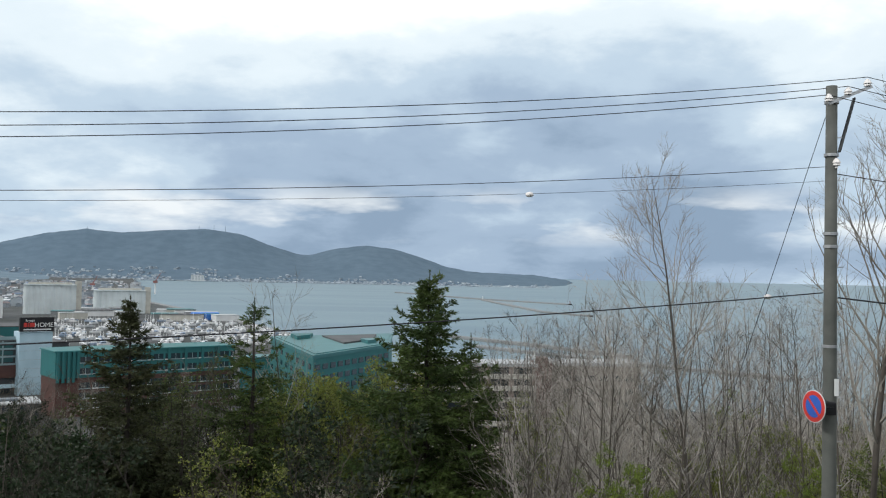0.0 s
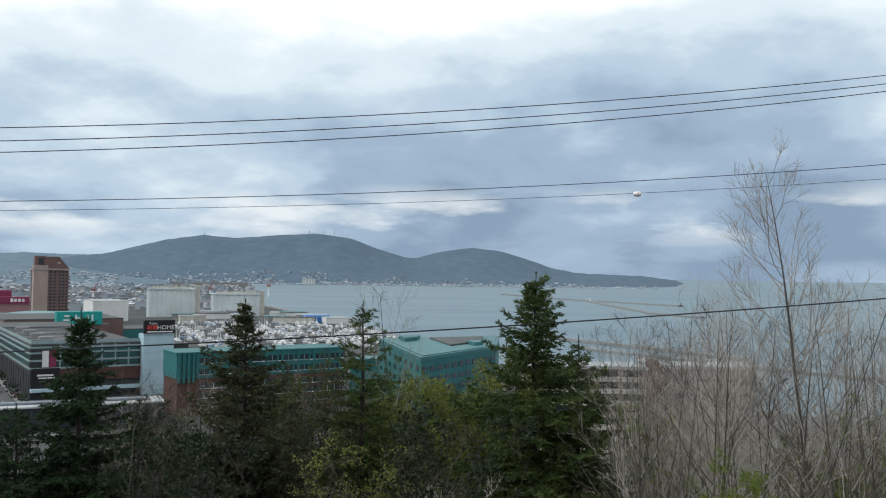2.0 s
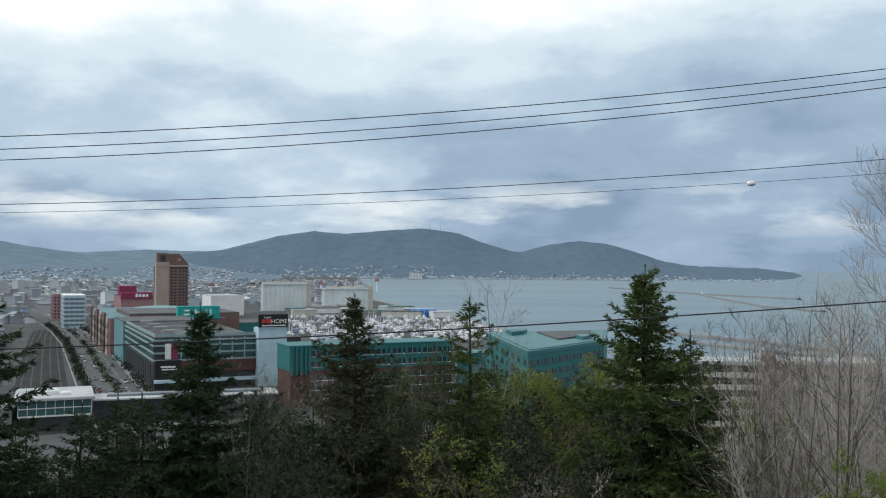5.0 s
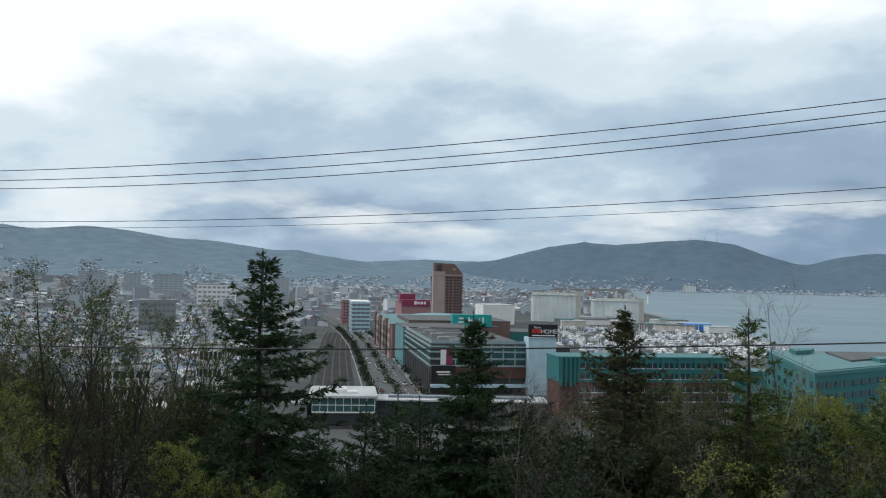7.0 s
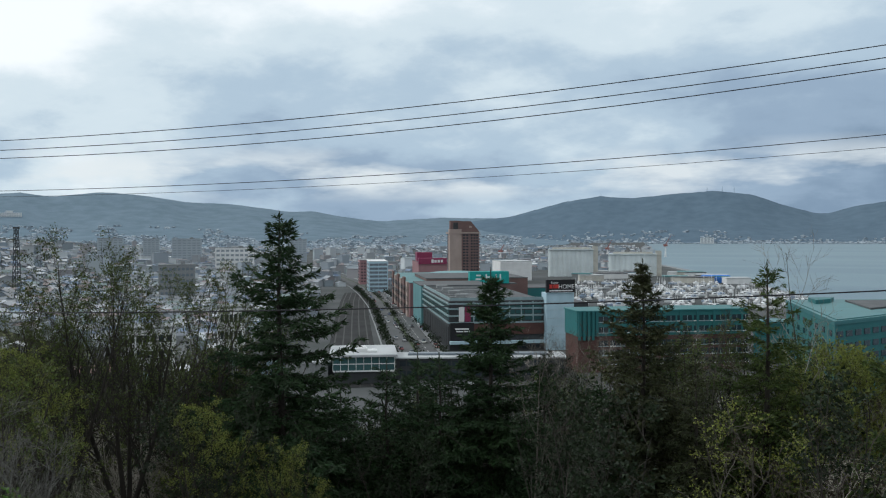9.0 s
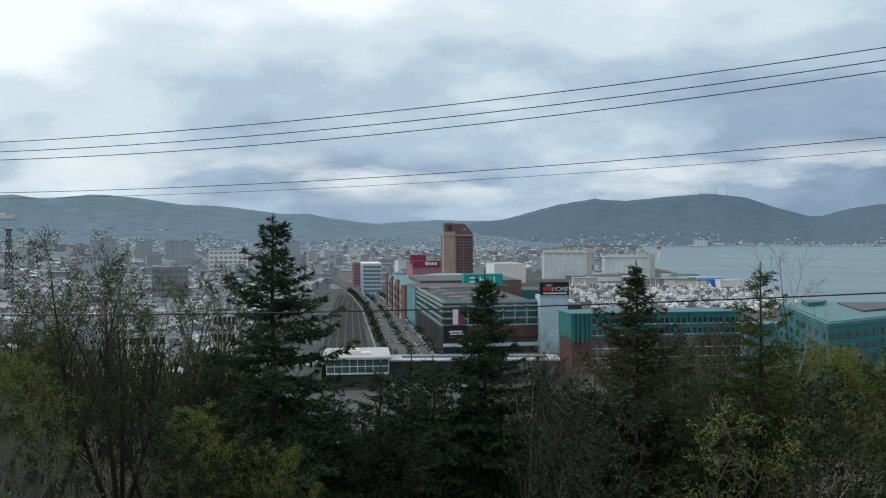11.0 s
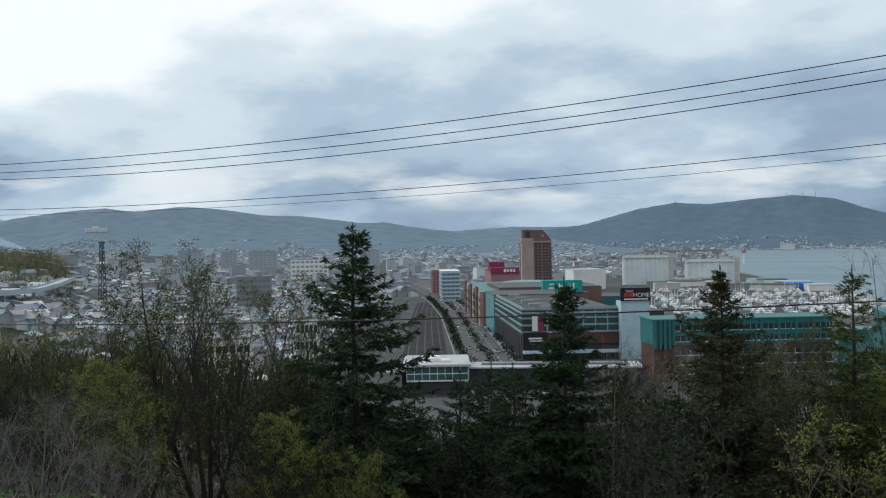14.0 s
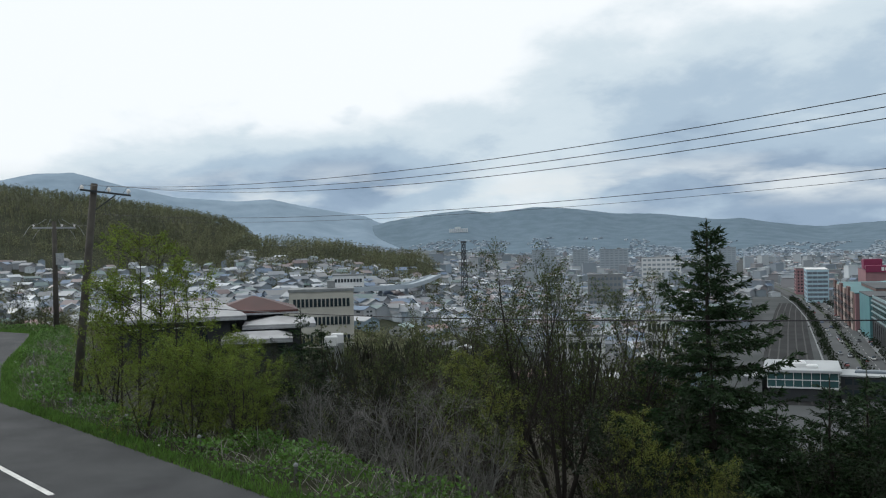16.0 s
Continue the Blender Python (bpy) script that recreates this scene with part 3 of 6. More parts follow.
L0, R0 = LEFT, RIGHT
for i, (kl, kr, zl, zr) in enumerate(((-0.45, 1.3, 57.80, 59.27), (0.5, 0.5, 57.76, 58.96), (1.2, -0.25, 57.71, 58.68))):
    a = Vector((L0.x, L0.y + 0.75, 0)) + Vector((arm2.x, arm2.y, 0)) * kl + Vector((0.45, 0, zl))
    c = Vector((R0.x, R0.y, 0)) + Vector((arm.x, arm.y, 0)) * kr + Vector((0, -0.16, zr))
    wire(a, c, 1.485, 0.0075, "thin black overhead power wire between the poles")
    wire(c, c + Vector((30, 4, -3 - i * 0.2)), 0.6, 0.0075, "thin black overhead power wire leaving the pole")
    wire(a, Vector((-66.3, 8.2 + (-1.3, 0.5, 1.3)[i], 57.5)), 0.6, 0.0075, "thin black overhead power wire leading to the bend")
wire(L0 + Vector((0.3, 0.68, 7.44)), R0 + Vector((0, 0, 10.93)), 1.07, 0.006, "thin black telephone wire between the poles")
wire(L0 + Vector((0.3, 0.72, 7.26)), R0 + Vector((-0.1, 0, 10.64)), 0.96, 0.0038, "fine grey telephone wire between the poles")
wire(L0 + Vector((0.2, 0.4, 4.27)), R0 + Vector((-0.15, 0, 8.44)), 0.67, 0.012, "thick twisted black cable between the poles", "overhead_cable")
wire(R0 + Vector((0.15, 0, 8.35)), R0 + Vector((30, 3, 7.4)), 0.5, 0.016, "thick twisted black cable leaving the pole", "overhead_cable")
wire(R0 + Vector((0, 0, 10.8)), R0 + Vector((30, 3, 9)), 0.5, 0.009, "thin black telephone wire leaving the pole")
wire(R0 + Vector((-0.12, 0, 11.9)), R0 + Vector((-3.0, 2.5, 0.2)), 0.0, 0.0065, "steel stay wire slanting down from the pole", "stay_wire")


def marker(p, r):
    sh = Shape().tube([p + Vector((-r * 1.4, 0, 0)), p + Vector((-r, 0, 0)), p + Vector((0, 0, 0)), p + Vector((r, 0, 0)), p + Vector((r * 1.4, 0, 0))], [r * 0.3, r * 0.75, r, r * 0.75, r * 0.3], 10)
    whole("wire_insulator", sh, M["ceramic"], "small white insulator bulb on the wire", "insulator", group="wire insulators", smooth=True)


marker(Vector((1.47, 15.28, 56.455)), 0.05)
marker(R0 + Vector((-0.94, 0.78, 8.33)), 0.055)


# ---- buildings ----
def windows(parent, cols, rows, x0, x1, z0, z1, y, face="front", w=0.7, h=0.6, mat=None, name="window", at=0.0):
    """Panes, each a part: set in a grid on the front (y) or on a side (x = y)."""
    dx, dz = (x1 - x0) / cols, (z1 - z0) / rows
    sh = Shape().box(-dx * w / 2, dx * w / 2, -0.08, 0.08, -dz * h / 2, dz * h / 2)
    me = sh.mesh(name, mat or M["glass"])
    for i in range(cols):
        for j in range(rows):
            ob = part(name, me, None, parent)
            if face == "front":
                ob.matrix_basis = pose(x0 + dx * (i + 0.5), y, z0 + dz * (j + 0.5))
            else:
                ob.matrix_basis = pose(y, x0 + dx * (i + 0.5), z0 + dz * (j + 0.5), 0, 0, 90)


def street_block(name, label, category, a0, a1, f0, f1, z1, mat, roof, z0=3.5):
    b2 = thing(name, label, category, AVENUE @ pose(a0, f0, z0))
    part("wall", Shape().box(0, a1 - a0, 0, f1 - f0, 0, z1 - z0), mat, b2)
    lip = 0.5
    sh = Shape().box(-lip * 0.3, a1 - a0 + lip * 0.3, -lip * 0.3, f1 - f0 + lip * 0.3, z1 - z0, z1 - z0 + 0.5)
    part("roof", sh, roof, b2)
    return b2


def faced(az0, d0, az1, d1):
    """Pose and width of a front between two places: x along it, y away from the eye."""
    p, q = Vector((*polar(az0, d0), 0)), Vector((*polar(az1, d1), 0))
    v = q - p
    return pose(p.x, p.y, 0, 0, 0, math.degrees(math.atan2(v.y, v.x))), v.length


# parking deck of the shopping centre
deck = street_block("parking_deck", "dark multi-storey parking deck with green glass bands", "car park", 53, 96, 389, 498, 25.3, M["dark"], M["roof_grey"])
for z in (12.5, 15.6, 18.7, 21.0):
    part("band", Shape().box(-0.5, 43.5, -0.6, -0.1, z - 0.4, z + 0.3), M["band"], deck, "pale green parapet band")
    part("band", Shape().box(-0.6, -0.1, 0, 109, z - 0.4, z + 0.3), M["band"], deck, "pale green parapet band")
windows(deck, 9, 3, 6, 42, 12.8, 21.2, -0.25, w=0.92, h=0.6, mat=M["glass_green"])
windows(deck, 14, 3, 0, 109, 12.8, 21.2, -0.25, "side", w=0.9, h=0.6, mat=M["glass_green"])
windows(deck, 14, 1, 0, 109, 1.0, 11.0, -0.1, "side", w=0.35, h=0.9, mat=M["black"])
part("panel", Shape().box(11, 43, -0.9, -0.1, 7.0, 12.0), M["brick"], deck, "red-brown panel")
part("panel", Shape().box(0.3, 11, -0.9, -0.1, 4.5, 12.5), M["black"], deck, "black sign panel")
part("lettering", Shape().box(2.5, 8.5, -0.98, -0.9, 9.4, 10.1).box(3.0, 9.0, -0.98, -0.9, 8.4, 8.9), M["white"], deck, "white unreadable lettering")
part("banner", Shape().box(4.2, 6.6, -1.0, -0.6, 13, 20), M["white"], deck, "white banner")
part("banner", Shape().box(6.9, 9.4, -1.0, -0.6, 13, 20), M["magenta"], deck, "red banner")
part("shop_front", Shape().box(0, 43, -3.5, -0.1, 3.2, 4.4), M["pale_blue"], deck, "pale canopy")
windows(deck, 12, 1, 4, 42, 0.6, 3.2, -0.4, w=0.9, h=0.9)
part("ramp", Shape().box(10, 40, 6, 40, 21.8, 23.2, bevel=0.4), M["roof_grey"], deck)
for yy in (15, 30, 52, 62, 85, 100):
    part("kerb", Shape().box(2, 41, yy, yy + 0.5, 22.3, 23.0), M["concrete"], deck)
part("railing", Shape().box(0.2, 42.8, 0.2, 0.4, 22.3, 23.6).box(0.2, 0.4, 0.2, 108.5, 22.3, 23.6), M["band"], deck, "pale parapet rail")
for xx in (11, 16.4, 21.8, 27.2, 32.6, 38):
    part("column", Shape().box(xx - 0.25, xx + 0.25, -0.55, -0.1, 12.2, 21.8), M["band"], deck)
for yy in (20, 45, 70, 95):
    part("vent", Shape().box(6, 12, yy, yy + 3, 22.3, 24.0, bevel=0.3), M["concrete"], deck)

tower_sign = thing("sign_tower", "pale blue tower with a black billboard on top", "sign tower", AVENUE @ pose(96, 384, 3.5))
part("tower_body", Shape().box(0, 12.6, 0, 9, 0, 25.6), M["pale_blue"], tower_sign)
for i in range(6):
    part("seam", Shape().box(-0.03, 12.63, -0.06, 0, 3.5 + i * 3.6, 3.58 + i * 3.6), M["steel"], tower_sign)
board = part("billboard", Shape().box(-0.2, 12.9, -0.8, 1.0, 25.8, 31.6, bevel=0.1), M["black"], tower_sign, "black billboard")


def lettering(text, size, m, material, parent, name="lettering", label=""):
    cu = bpy.data.curves.new(name, "FONT")
    cu.body, cu.size, cu.extrude, cu.align_x = text, size, 0.03, "CENTER"
    tmp = bpy.data.objects.new(name, cu)
    me = bpy.data.meshes.new_from_object(tmp)
    bpy.data.objects.remove(tmp)
    me.materials.clear()
    me.materials.append(material)
    ob = part(name, me, None, parent, label)
    ob.matrix_basis = m
    return ob


lettering("Super", 1.5, pose(3.6, -0.86, 29.8, 90), M["white"], board, label="white word on the billboard")
lettering("HOME", 2.6, pose(8.9, -0.86, 27.6, 90), M["white"], board, label="white word on the billboard")
part("logo", Shape().box(1.2, 2.4, -0.88, -0.8, 27.7, 29.4).box(2.7, 3.1, -0.88, -0.8, 27.7, 29.4).box(3.4, 5.6, -0.88, -0.8, 27.7, 29.4), M["red"], board, "red logo shapes")
part("line", Shape().box(1.2, 11.8, -0.88, -0.8, 26.4, 26.9), M["white"], board, "white unreadable line")

hall = street_block("shopping_hall", "pale teal shopping hall with flat roof", "shopping centre", 52, 92, 500, 548, 26.0, M["pale_teal"], M["roof_grey"])
hall2 = street_block("shopping_hall", "long dusty pink shopping hall with tall windows", "shopping centre", 50, 90, 550, 700, 25.0, M["pink"], M["teal_roof"])
for i in range(6):
    part("bay", Shape().box(-1.2, 0.2, 4 + i * 25, 16 + i * 25, 0, 22 + (i % 2) * 2), M["brown"] if i % 2 else M["tan"], hall2, "brown facade bay")
windows(hall2, 24, 3, 2, 148, 3, 20, -1.22, "side", w=0.35, h=0.6)
hall3 = street_block("shopping_hall", "brown shopping hall with stepped roof", "shopping centre", 62, 128, 562, 640, 27, M["brown"], M["roof_grey"])
office = street_block("office_block", "blue glass office block beside the avenue", "office", 36, 53, 800, 850, 31.5, M["pale_blue"], M["white"])
windows(office, 4, 7, 0.5, 16.5, 2, 27, -0.1, w=0.95, h=0.55, mat=M["glass_far"])
windows(office, 8, 7, 1, 49, 2, 27, -0.1, "side", w=0.95, h=0.55, mat=M["glass_far"])
pink = street_block("apartment_block", "slim pink apartment block beside the avenue", "building", 32, 46, 930, 975, 29, M["pink"], M["concrete"])
windows(pink, 4, 7, 1, 13, 2, 24, -0.1, w=0.5, h=0.5)
windows(pink, 8, 7, 1, 44, 2, 24, -0.1, "side", w=0.5, h=0.5)

red_box = street_block("department_store", "dusty red department store with a magenta sign box", "store", 80, 106, 790, 850, 31, M["pink"], M["roof_grey"])
part("sign_box", Shape().box(0, 25.5, -1, 8, 25.6, 31.0, bevel=0.2), M["magenta"], red_box, "magenta sign box")
part("sign_box", Shape().box(0, 14, 14, 30, 28, 36), M["magenta"], red_box, "magenta upper sign box")
part("logo", Shape().box(11.5, 13.6, -1.1, -1, 26.8, 29.8).box(14.2, 16.2, -1.1, -1, 27.0, 29.4).box(17.0, 19.2, -1.1, -1, 27.0, 29.4).box(20.0, 21.8, -1.1, -1, 27.0, 29.4), M["white"], red_box, "pale logo shapes")

dome = thing("arcade_hall", "teal hall with a barrel-vaulted metal roof", "hall", AVENUE @ pose(74, 640, 3.5))
part("wall", Shape().box(0, 50, 0, 60, 0, 20), M["pale_teal"], dome)
vault = Shape()
for i in range(12):
    a0, a1 = math.pi * i / 12, math.pi * (i + 1) / 12
    vault.face([(25 - 25 * math.cos(a0), -0.5, 20 + 3.2 * math.sin(a0)), (25 - 25 * math.cos(a1), -0.5, 20 + 3.2 * math.sin(a1)), (25 - 25 * math.cos(a1), 60, 20 + 3.2 * math.sin(a1)), (25 - 25 * math.cos(a0), 60, 20 + 3.2 * math.sin(a0))])
vault.face([(25 - 25 * math.cos(math.pi * i / 12), -0.5, 20 + 3.2 * math.sin(math.pi * i / 12)) for i in range(13)])
part("roof", vault, M["pale_teal"], dome)

shop = street_block("furniture_store", "brown store under a large teal sign", "store", 88, 118, 550, 590, 24, M["brown"], M["roof_grey"])
part("sign_box", Shape().box(0, 25, -1, 6, 21, 28.6, bevel=0.2), M["teal_sign"], shop, "teal sign box")
part("logo", Shape().box(4, 7, -1.1, -1, 25.6, 26.6).box(3.6, 7.4, -1.1, -1, 23.2, 24.2).box(10, 10.9, -1.1, -1, 23, 26.8).box(10.9, 12.6, -1.1, -1, 24.6, 25.4).box(16.4, 17.3, -1.1, -1, 24.4, 26.8).box(19, 19.9, -1.1, -1, 23.2, 26.8), M["white"], shop, "white logo strokes")
shop2 = street_block("store", "low store with a grey deck roof", "store", 98, 150, 500, 545, 15, M["dark"], M["roof_grey"])
shop3 = street_block("store", "low pale store hall", "store", 120, 160, 600, 640, 18, M["teal"], M["roof_grey"])

# hotel tower
hotel = thing("hotel_tower", "tall brown hotel tower with a gabled crown", "hotel", AVENUE @ pose(129, 936, 3.5))
part("wall", Shape().box(0, 31, 0, 24, 0, 54), M["brown"], hotel)
part("corner", Shape().box(-0.8, 12, -0.8, 10, 0, 58), M["tan"], hotel, "tan corner shaft")
part("cornice", Shape().box(-1.4, 32, -1.4, 25, 53.2, 54.8), M["tan"], hotel)
crown = Shape()
crown.box(0.2, 10, 0.2, 10, 54.8, 67)
part("crown", crown, M["brown"], hotel)
# solid dark block paints the shade inside the crown's opening
part("opening", Shape().box(3.2, 8.2, -0.3, 0.3, 58, 65), M["dark"], hotel, "dark block painted as the shaded belfry opening")
gable = Shape()
gable.face([(10, 0, 54.8), (31, 0, 54.8), (31, 0, 56), (22, 0, 66.5), (10, 0, 66.5)])
gable.face([(31, 0, 54.8), (31, 24, 54.8), (31, 24, 56), (31, 0, 56)])
gable.face([(31, 0, 56), (31, 24, 56), (22, 24, 66.5), (22, 0, 66.5)])
gable.face([(22, 0, 66.5), (22, 24, 66.5), (10, 24, 66.5), (10, 0, 66.5)])
gable.face([(10, 24, 66.5), (10, 24, 54.8), (10, 0, 54.8), (10, 0, 66.5)])
part("roof", gable, M["brown"], hotel)
windows(hotel, 2, 16, 13, 20, 4, 53, -0.1, w=0.6, h=0.5)
windows(hotel, 3, 16, 21.5, 30.5, 4, 53, -0.1, w=0.6, h=0.5)
windows(hotel, 6, 16, 11, 23, 4, 53, -0.1, "side", w=0.5, h=0.5)

for j in range(15):
    part("balcony", Shape().box(31, 32.4, 0.5, 23, 5 + j * 3.2, 6.3 + j * 3.2), M["tan"] if j % 5 == 4 else M["brown"], hotel)
part("emblem", Shape().box(20.4, 23.2, -0.25, 0, 59.5, 61.5), M["tan"], hotel, "small pale emblem")

# teal hotel near the marina: brick below, teal above
m, wd = faced(23.5, 332, 13.1, 357)
teal = thing("teal_building", "long teal building over a brick base", "building", m @ pose(0, 0, 3.5))
part("base", Shape().box(0.3, wd, 0.3, 17, 0, 13.6), M["brick"], teal, "red-brown brick base")
part("wall", Shape().box(0, wd, 0, 17, 13.6, 22.7), M["teal"], teal)
part("roof", Shape().box(-0.4, wd + 0.4, -0.4, 17.4, 22.7, 23.2, bevel=0.2), M["teal"], teal)
for i in range(4):
    part("pilaster", Shape().box(0.3 + i * 1.75, 1.2 + i * 1.75, -0.7, 0, 12.2, 22.9), M["teal"], teal)
nb = 9
for i in range(nb):
    x0 = 7.5 + i * (wd - 8) / nb
    part("pilaster", Shape().box(x0 - 0.5, x0 + 0.4, -0.5, 0, 13.6, 22.7), M["teal"], teal)
    for z in (3.0, 6.4, 9.9, 14.9, 18.9):
        for dx2, ww in ((0.8, 3.6), (5.2, 1.9)):
            wn = part("window", Shape().box(x0 + dx2, x0 + dx2 + ww, -0.1, 0.2, z, z + 2.0), M["glass"], teal)
            part("frame", Shape().box(x0 + dx2 + ww * 0.48, x0 + dx2 + ww * 0.52, -0.16, -0.1, z, z + 2.0).box(x0 + dx2 - 0.2, x0 + dx2 + ww + 0.2, -0.3, -0.1, z - 0.3, z), M["white"] if dx2 > 2 else M["band"], wn)
corners = [Vector((*polar(az, d), 0)) for az, d in ((8.2, 289), (3.4, 340), (3.2, 402), (10.9, 374))]


def block_on(pts, z0, z1, inset=0.0):
    """An upright block over a four-cornered plan, drawn in towards its middle by a share."""
    mid4 = sum(pts, Vector()) / len(pts)
    ring = [p.lerp(mid4, inset) for p in pts]
    sh = Shape()
    for p, q in zip(ring, ring[1:] + ring[:1]):
        sh.face([(p.x, p.y, z0), (q.x, q.y, z0), (q.x, q.y, z1), (p.x, p.y, z1)])
    sh.face([(p.x, p.y, z1) for p in ring])
    sh.face([(p.x, p.y, z0) for p in reversed(ring)])
    return sh


teal2 = thing("teal_building", "wedge-shaped teal building with a broad flat roof", "building")
part("wall", block_on(corners, 3.0, 27.6), M["teal"], teal2)
part("cornice", block_on(corners, 27.6, 28.8, -0.012), M["teal_roof"], teal2)
part("roof", block_on(corners, 28.8, 29.1, 0.05), M["teal_roof"], teal2)
part("roof_deck", block_on([p.lerp(corners[2], 0.2) for p in corners], 29.1, 29.7, 0.45), M["roof_grey"], teal2, "grey raised roof deck")
part("plant_room", block_on([p.lerp(corners[3], 0.55) for p in corners], 29.1, 30.6, 0.62), M["teal"], teal2)
part("plant_room", block_on([p.lerp(corners[1], 0.6) for p in corners], 29.1, 30.4, 0.68), M["teal_roof"], teal2)
for (a0, d0), (a1, d1), bays in (((8.2, 289), (3.4, 340), 11), ((10.9, 374), (8.2, 289), 8)):
    m, wd = faced(a0, d0, a1, d1)
    row = Shape().box(-1.7, 1.7, -0.12, 0.12, -0.9, 0.9).mesh("window", M["glass"])
    for i in range(bays):
        for z in (9.5, 13.3, 17.1, 20.9, 24.7):
            part("window", row, None, teal2).matrix_basis = m @ pose(wd * (i + 0.5) / bays, -0.1, z)
m, wd = faced(13.0, 380, 9.0, 375)
teal3 = thing("teal_building", "low teal link building with grey roof", "building", m @ pose(0, 4, 3.5))
part("wall", Shape().box(0.6, wd - 0.6, 0, 14, 0, 15), M["teal"], teal3)
part("roof", Shape().box(0.5, wd - 0.5, -0.3, 14.3, 15, 16), M["teal_roof"], teal3)

# beige flats on the lower slope
m, wd = faced(1.5, 232, -6.2, 236)
flats = thing("apartment_block", "beige balcony-fronted apartment block below the wood", "building", m @ pose(0, 0, 3))
part("wall", Shape().box(0, wd, 1.6, 13, 0, 28.6), M["tan"], flats)
part("roof", Shape().box(-0.4, wd + 0.4, 0.4, 13.4, 28.6, 29.4), M["roof_white"], flats)
for j in range(9):
    for i in range(5):
        x0 = 0.3 + i * (wd - 0.6) / 5
        bl = part("balcony", Shape().box(x0, x0 + (wd - 0.6) / 5 - 0.5, 0, 1.6, 0.6 + j * 3.1, 1.75 + j * 3.1), M["cream"], flats)
        part("window", Shape().box(x0 + 0.5, x0 + (wd - 0.6) / 5 - 0.9, 1.5, 1.62, 1.8 + j * 3.1, 3.5 + j * 3.1), M["glass"], flats)
part("stair_tower", Shape().box(wd - 0.2, wd + 4.0, 0.5, 10, 0, 29.6).box(wd + 0.6, wd + 3.2, 1.5, 6, 29.6, 31.0), M["brown"], flats, "brown stair tower")
part("tank_frame", Shape().tube([(wd - 2.5, 2, 29.4), (wd - 2.5, 2, 32.2)], [0.2, 0.2], 6).tube([(wd - 0.5, 2, 29.4), (wd - 0.5, 2, 32.2)], [0.2, 0.2], 6).box(wd - 2.9, wd - 0.1, 1.7, 2.3, 30.8, 31.2), M["white"], flats, "white rooftop frame")
m, wd = faced(-7.4, 238, -12.6, 243)
flats2 = thing("apartment_block", "brown apartment block glimpsed behind bare trees", "building", m @ pose(0, 0, 3))
part("wall", Shape().box(0, wd, 0, 12, 0, 29), M["veiled_tan"], flats2)
part("roof", Shape().box(-0.4, wd + 0.4, -0.4, 12.4, 29, 29.8), M["roof_white"], flats2)
windows(flats2, 6, 7, 1, wd - 1, 3, 27.5, -0.1, w=0.6, h=0.45)

# white-roofed hall with a glazed pavilion
m, wd = faced(39.4, 306, 35.3, 306)
pav = thing("pavilion", "glazed pavilion with a flat white roof", "building", m @ pose(0, 0, 3.5))
# dark block stands in for the shade of the open ground floor
part("base", Shape().box(1, wd - 1, 1, 24, 0, 4.6), M["dark"], pav)
part("wall", Shape().box(0.6, wd, 0.5, 25, 4.6, 9.6), M["glass_green"], pav, "green glass wall")
part("roof", Shape().box(-0.8, wd + 1.0, -0.8, 26, 9.6, 10.5, bevel=0.2), M["roof_white"], pav, "flat white roof")
for i in range(9):
    part("mullion", Shape().box(0.6 + i * (wd - 0.6) / 8 - 0.08, 0.6 + i * (wd - 0.6) / 8 + 0.08, 0.35, 0.5, 4.6, 9.6), M["white"], pav)
part("transom", Shape().box(0.6, wd, 0.33, 0.5, 7.0, 7.25).box(0.6, wd, 0.3, 0.5, 4.4, 4.9), M["white"], pav)
part("roof_vent", Shape().box(8.5, 12.5, 6, 10, 10.5, 12.4, bevel=0.7).box(12.5, 16, 4, 7, 10.5, 11.6, bevel=0.4), M["white"], pav, "white rooftop vent")
m, wd = faced(35.2, 312, 24.2, 315)
strip = thing("market_hall", "long low hall with a bright flat roof", "building", m @ pose(0, 0, 3.5))
part("wall", Shape().box(0, wd, 0, 13, 0, 8.0), M["dark"], strip)
part("roof", Shape().box(-0.3, wd + 0.3, -1.0, 13.5, 8.0, 8.5), M["roof_white"], strip, "flat white roof")
part("skylight", Shape().box(4, wd - 6, 4.5, 8, 8.5, 9.3, bevel=0.3), M["glass_far"], strip)
windows(strip, 22, 2, 1, wd - 1, 1, 8, -0.1, w=0.8, h=0.5)
m, wd = faced(41.2, 318, 39.6, 316)
kiosk = thing("storage_shed", "small low white-roofed shed", "shed", m @ pose(0, 0, 3.5))
part("wall", Shape().box(0, wd, 0, 12, 0, 6), M["concrete"], kiosk)
part("roof", Shape().box(-0.3, wd + 0.3, -0.3, 12.3, 6, 6.6), M["roof_white"], kiosk)

# harbour: white warehouse, silos, cranes, marina
wh = street_block("warehouse", "plain white harbour warehouse", "warehouse", 192, 228, 980, 1030, 25, M["white"], M["roof_white"])


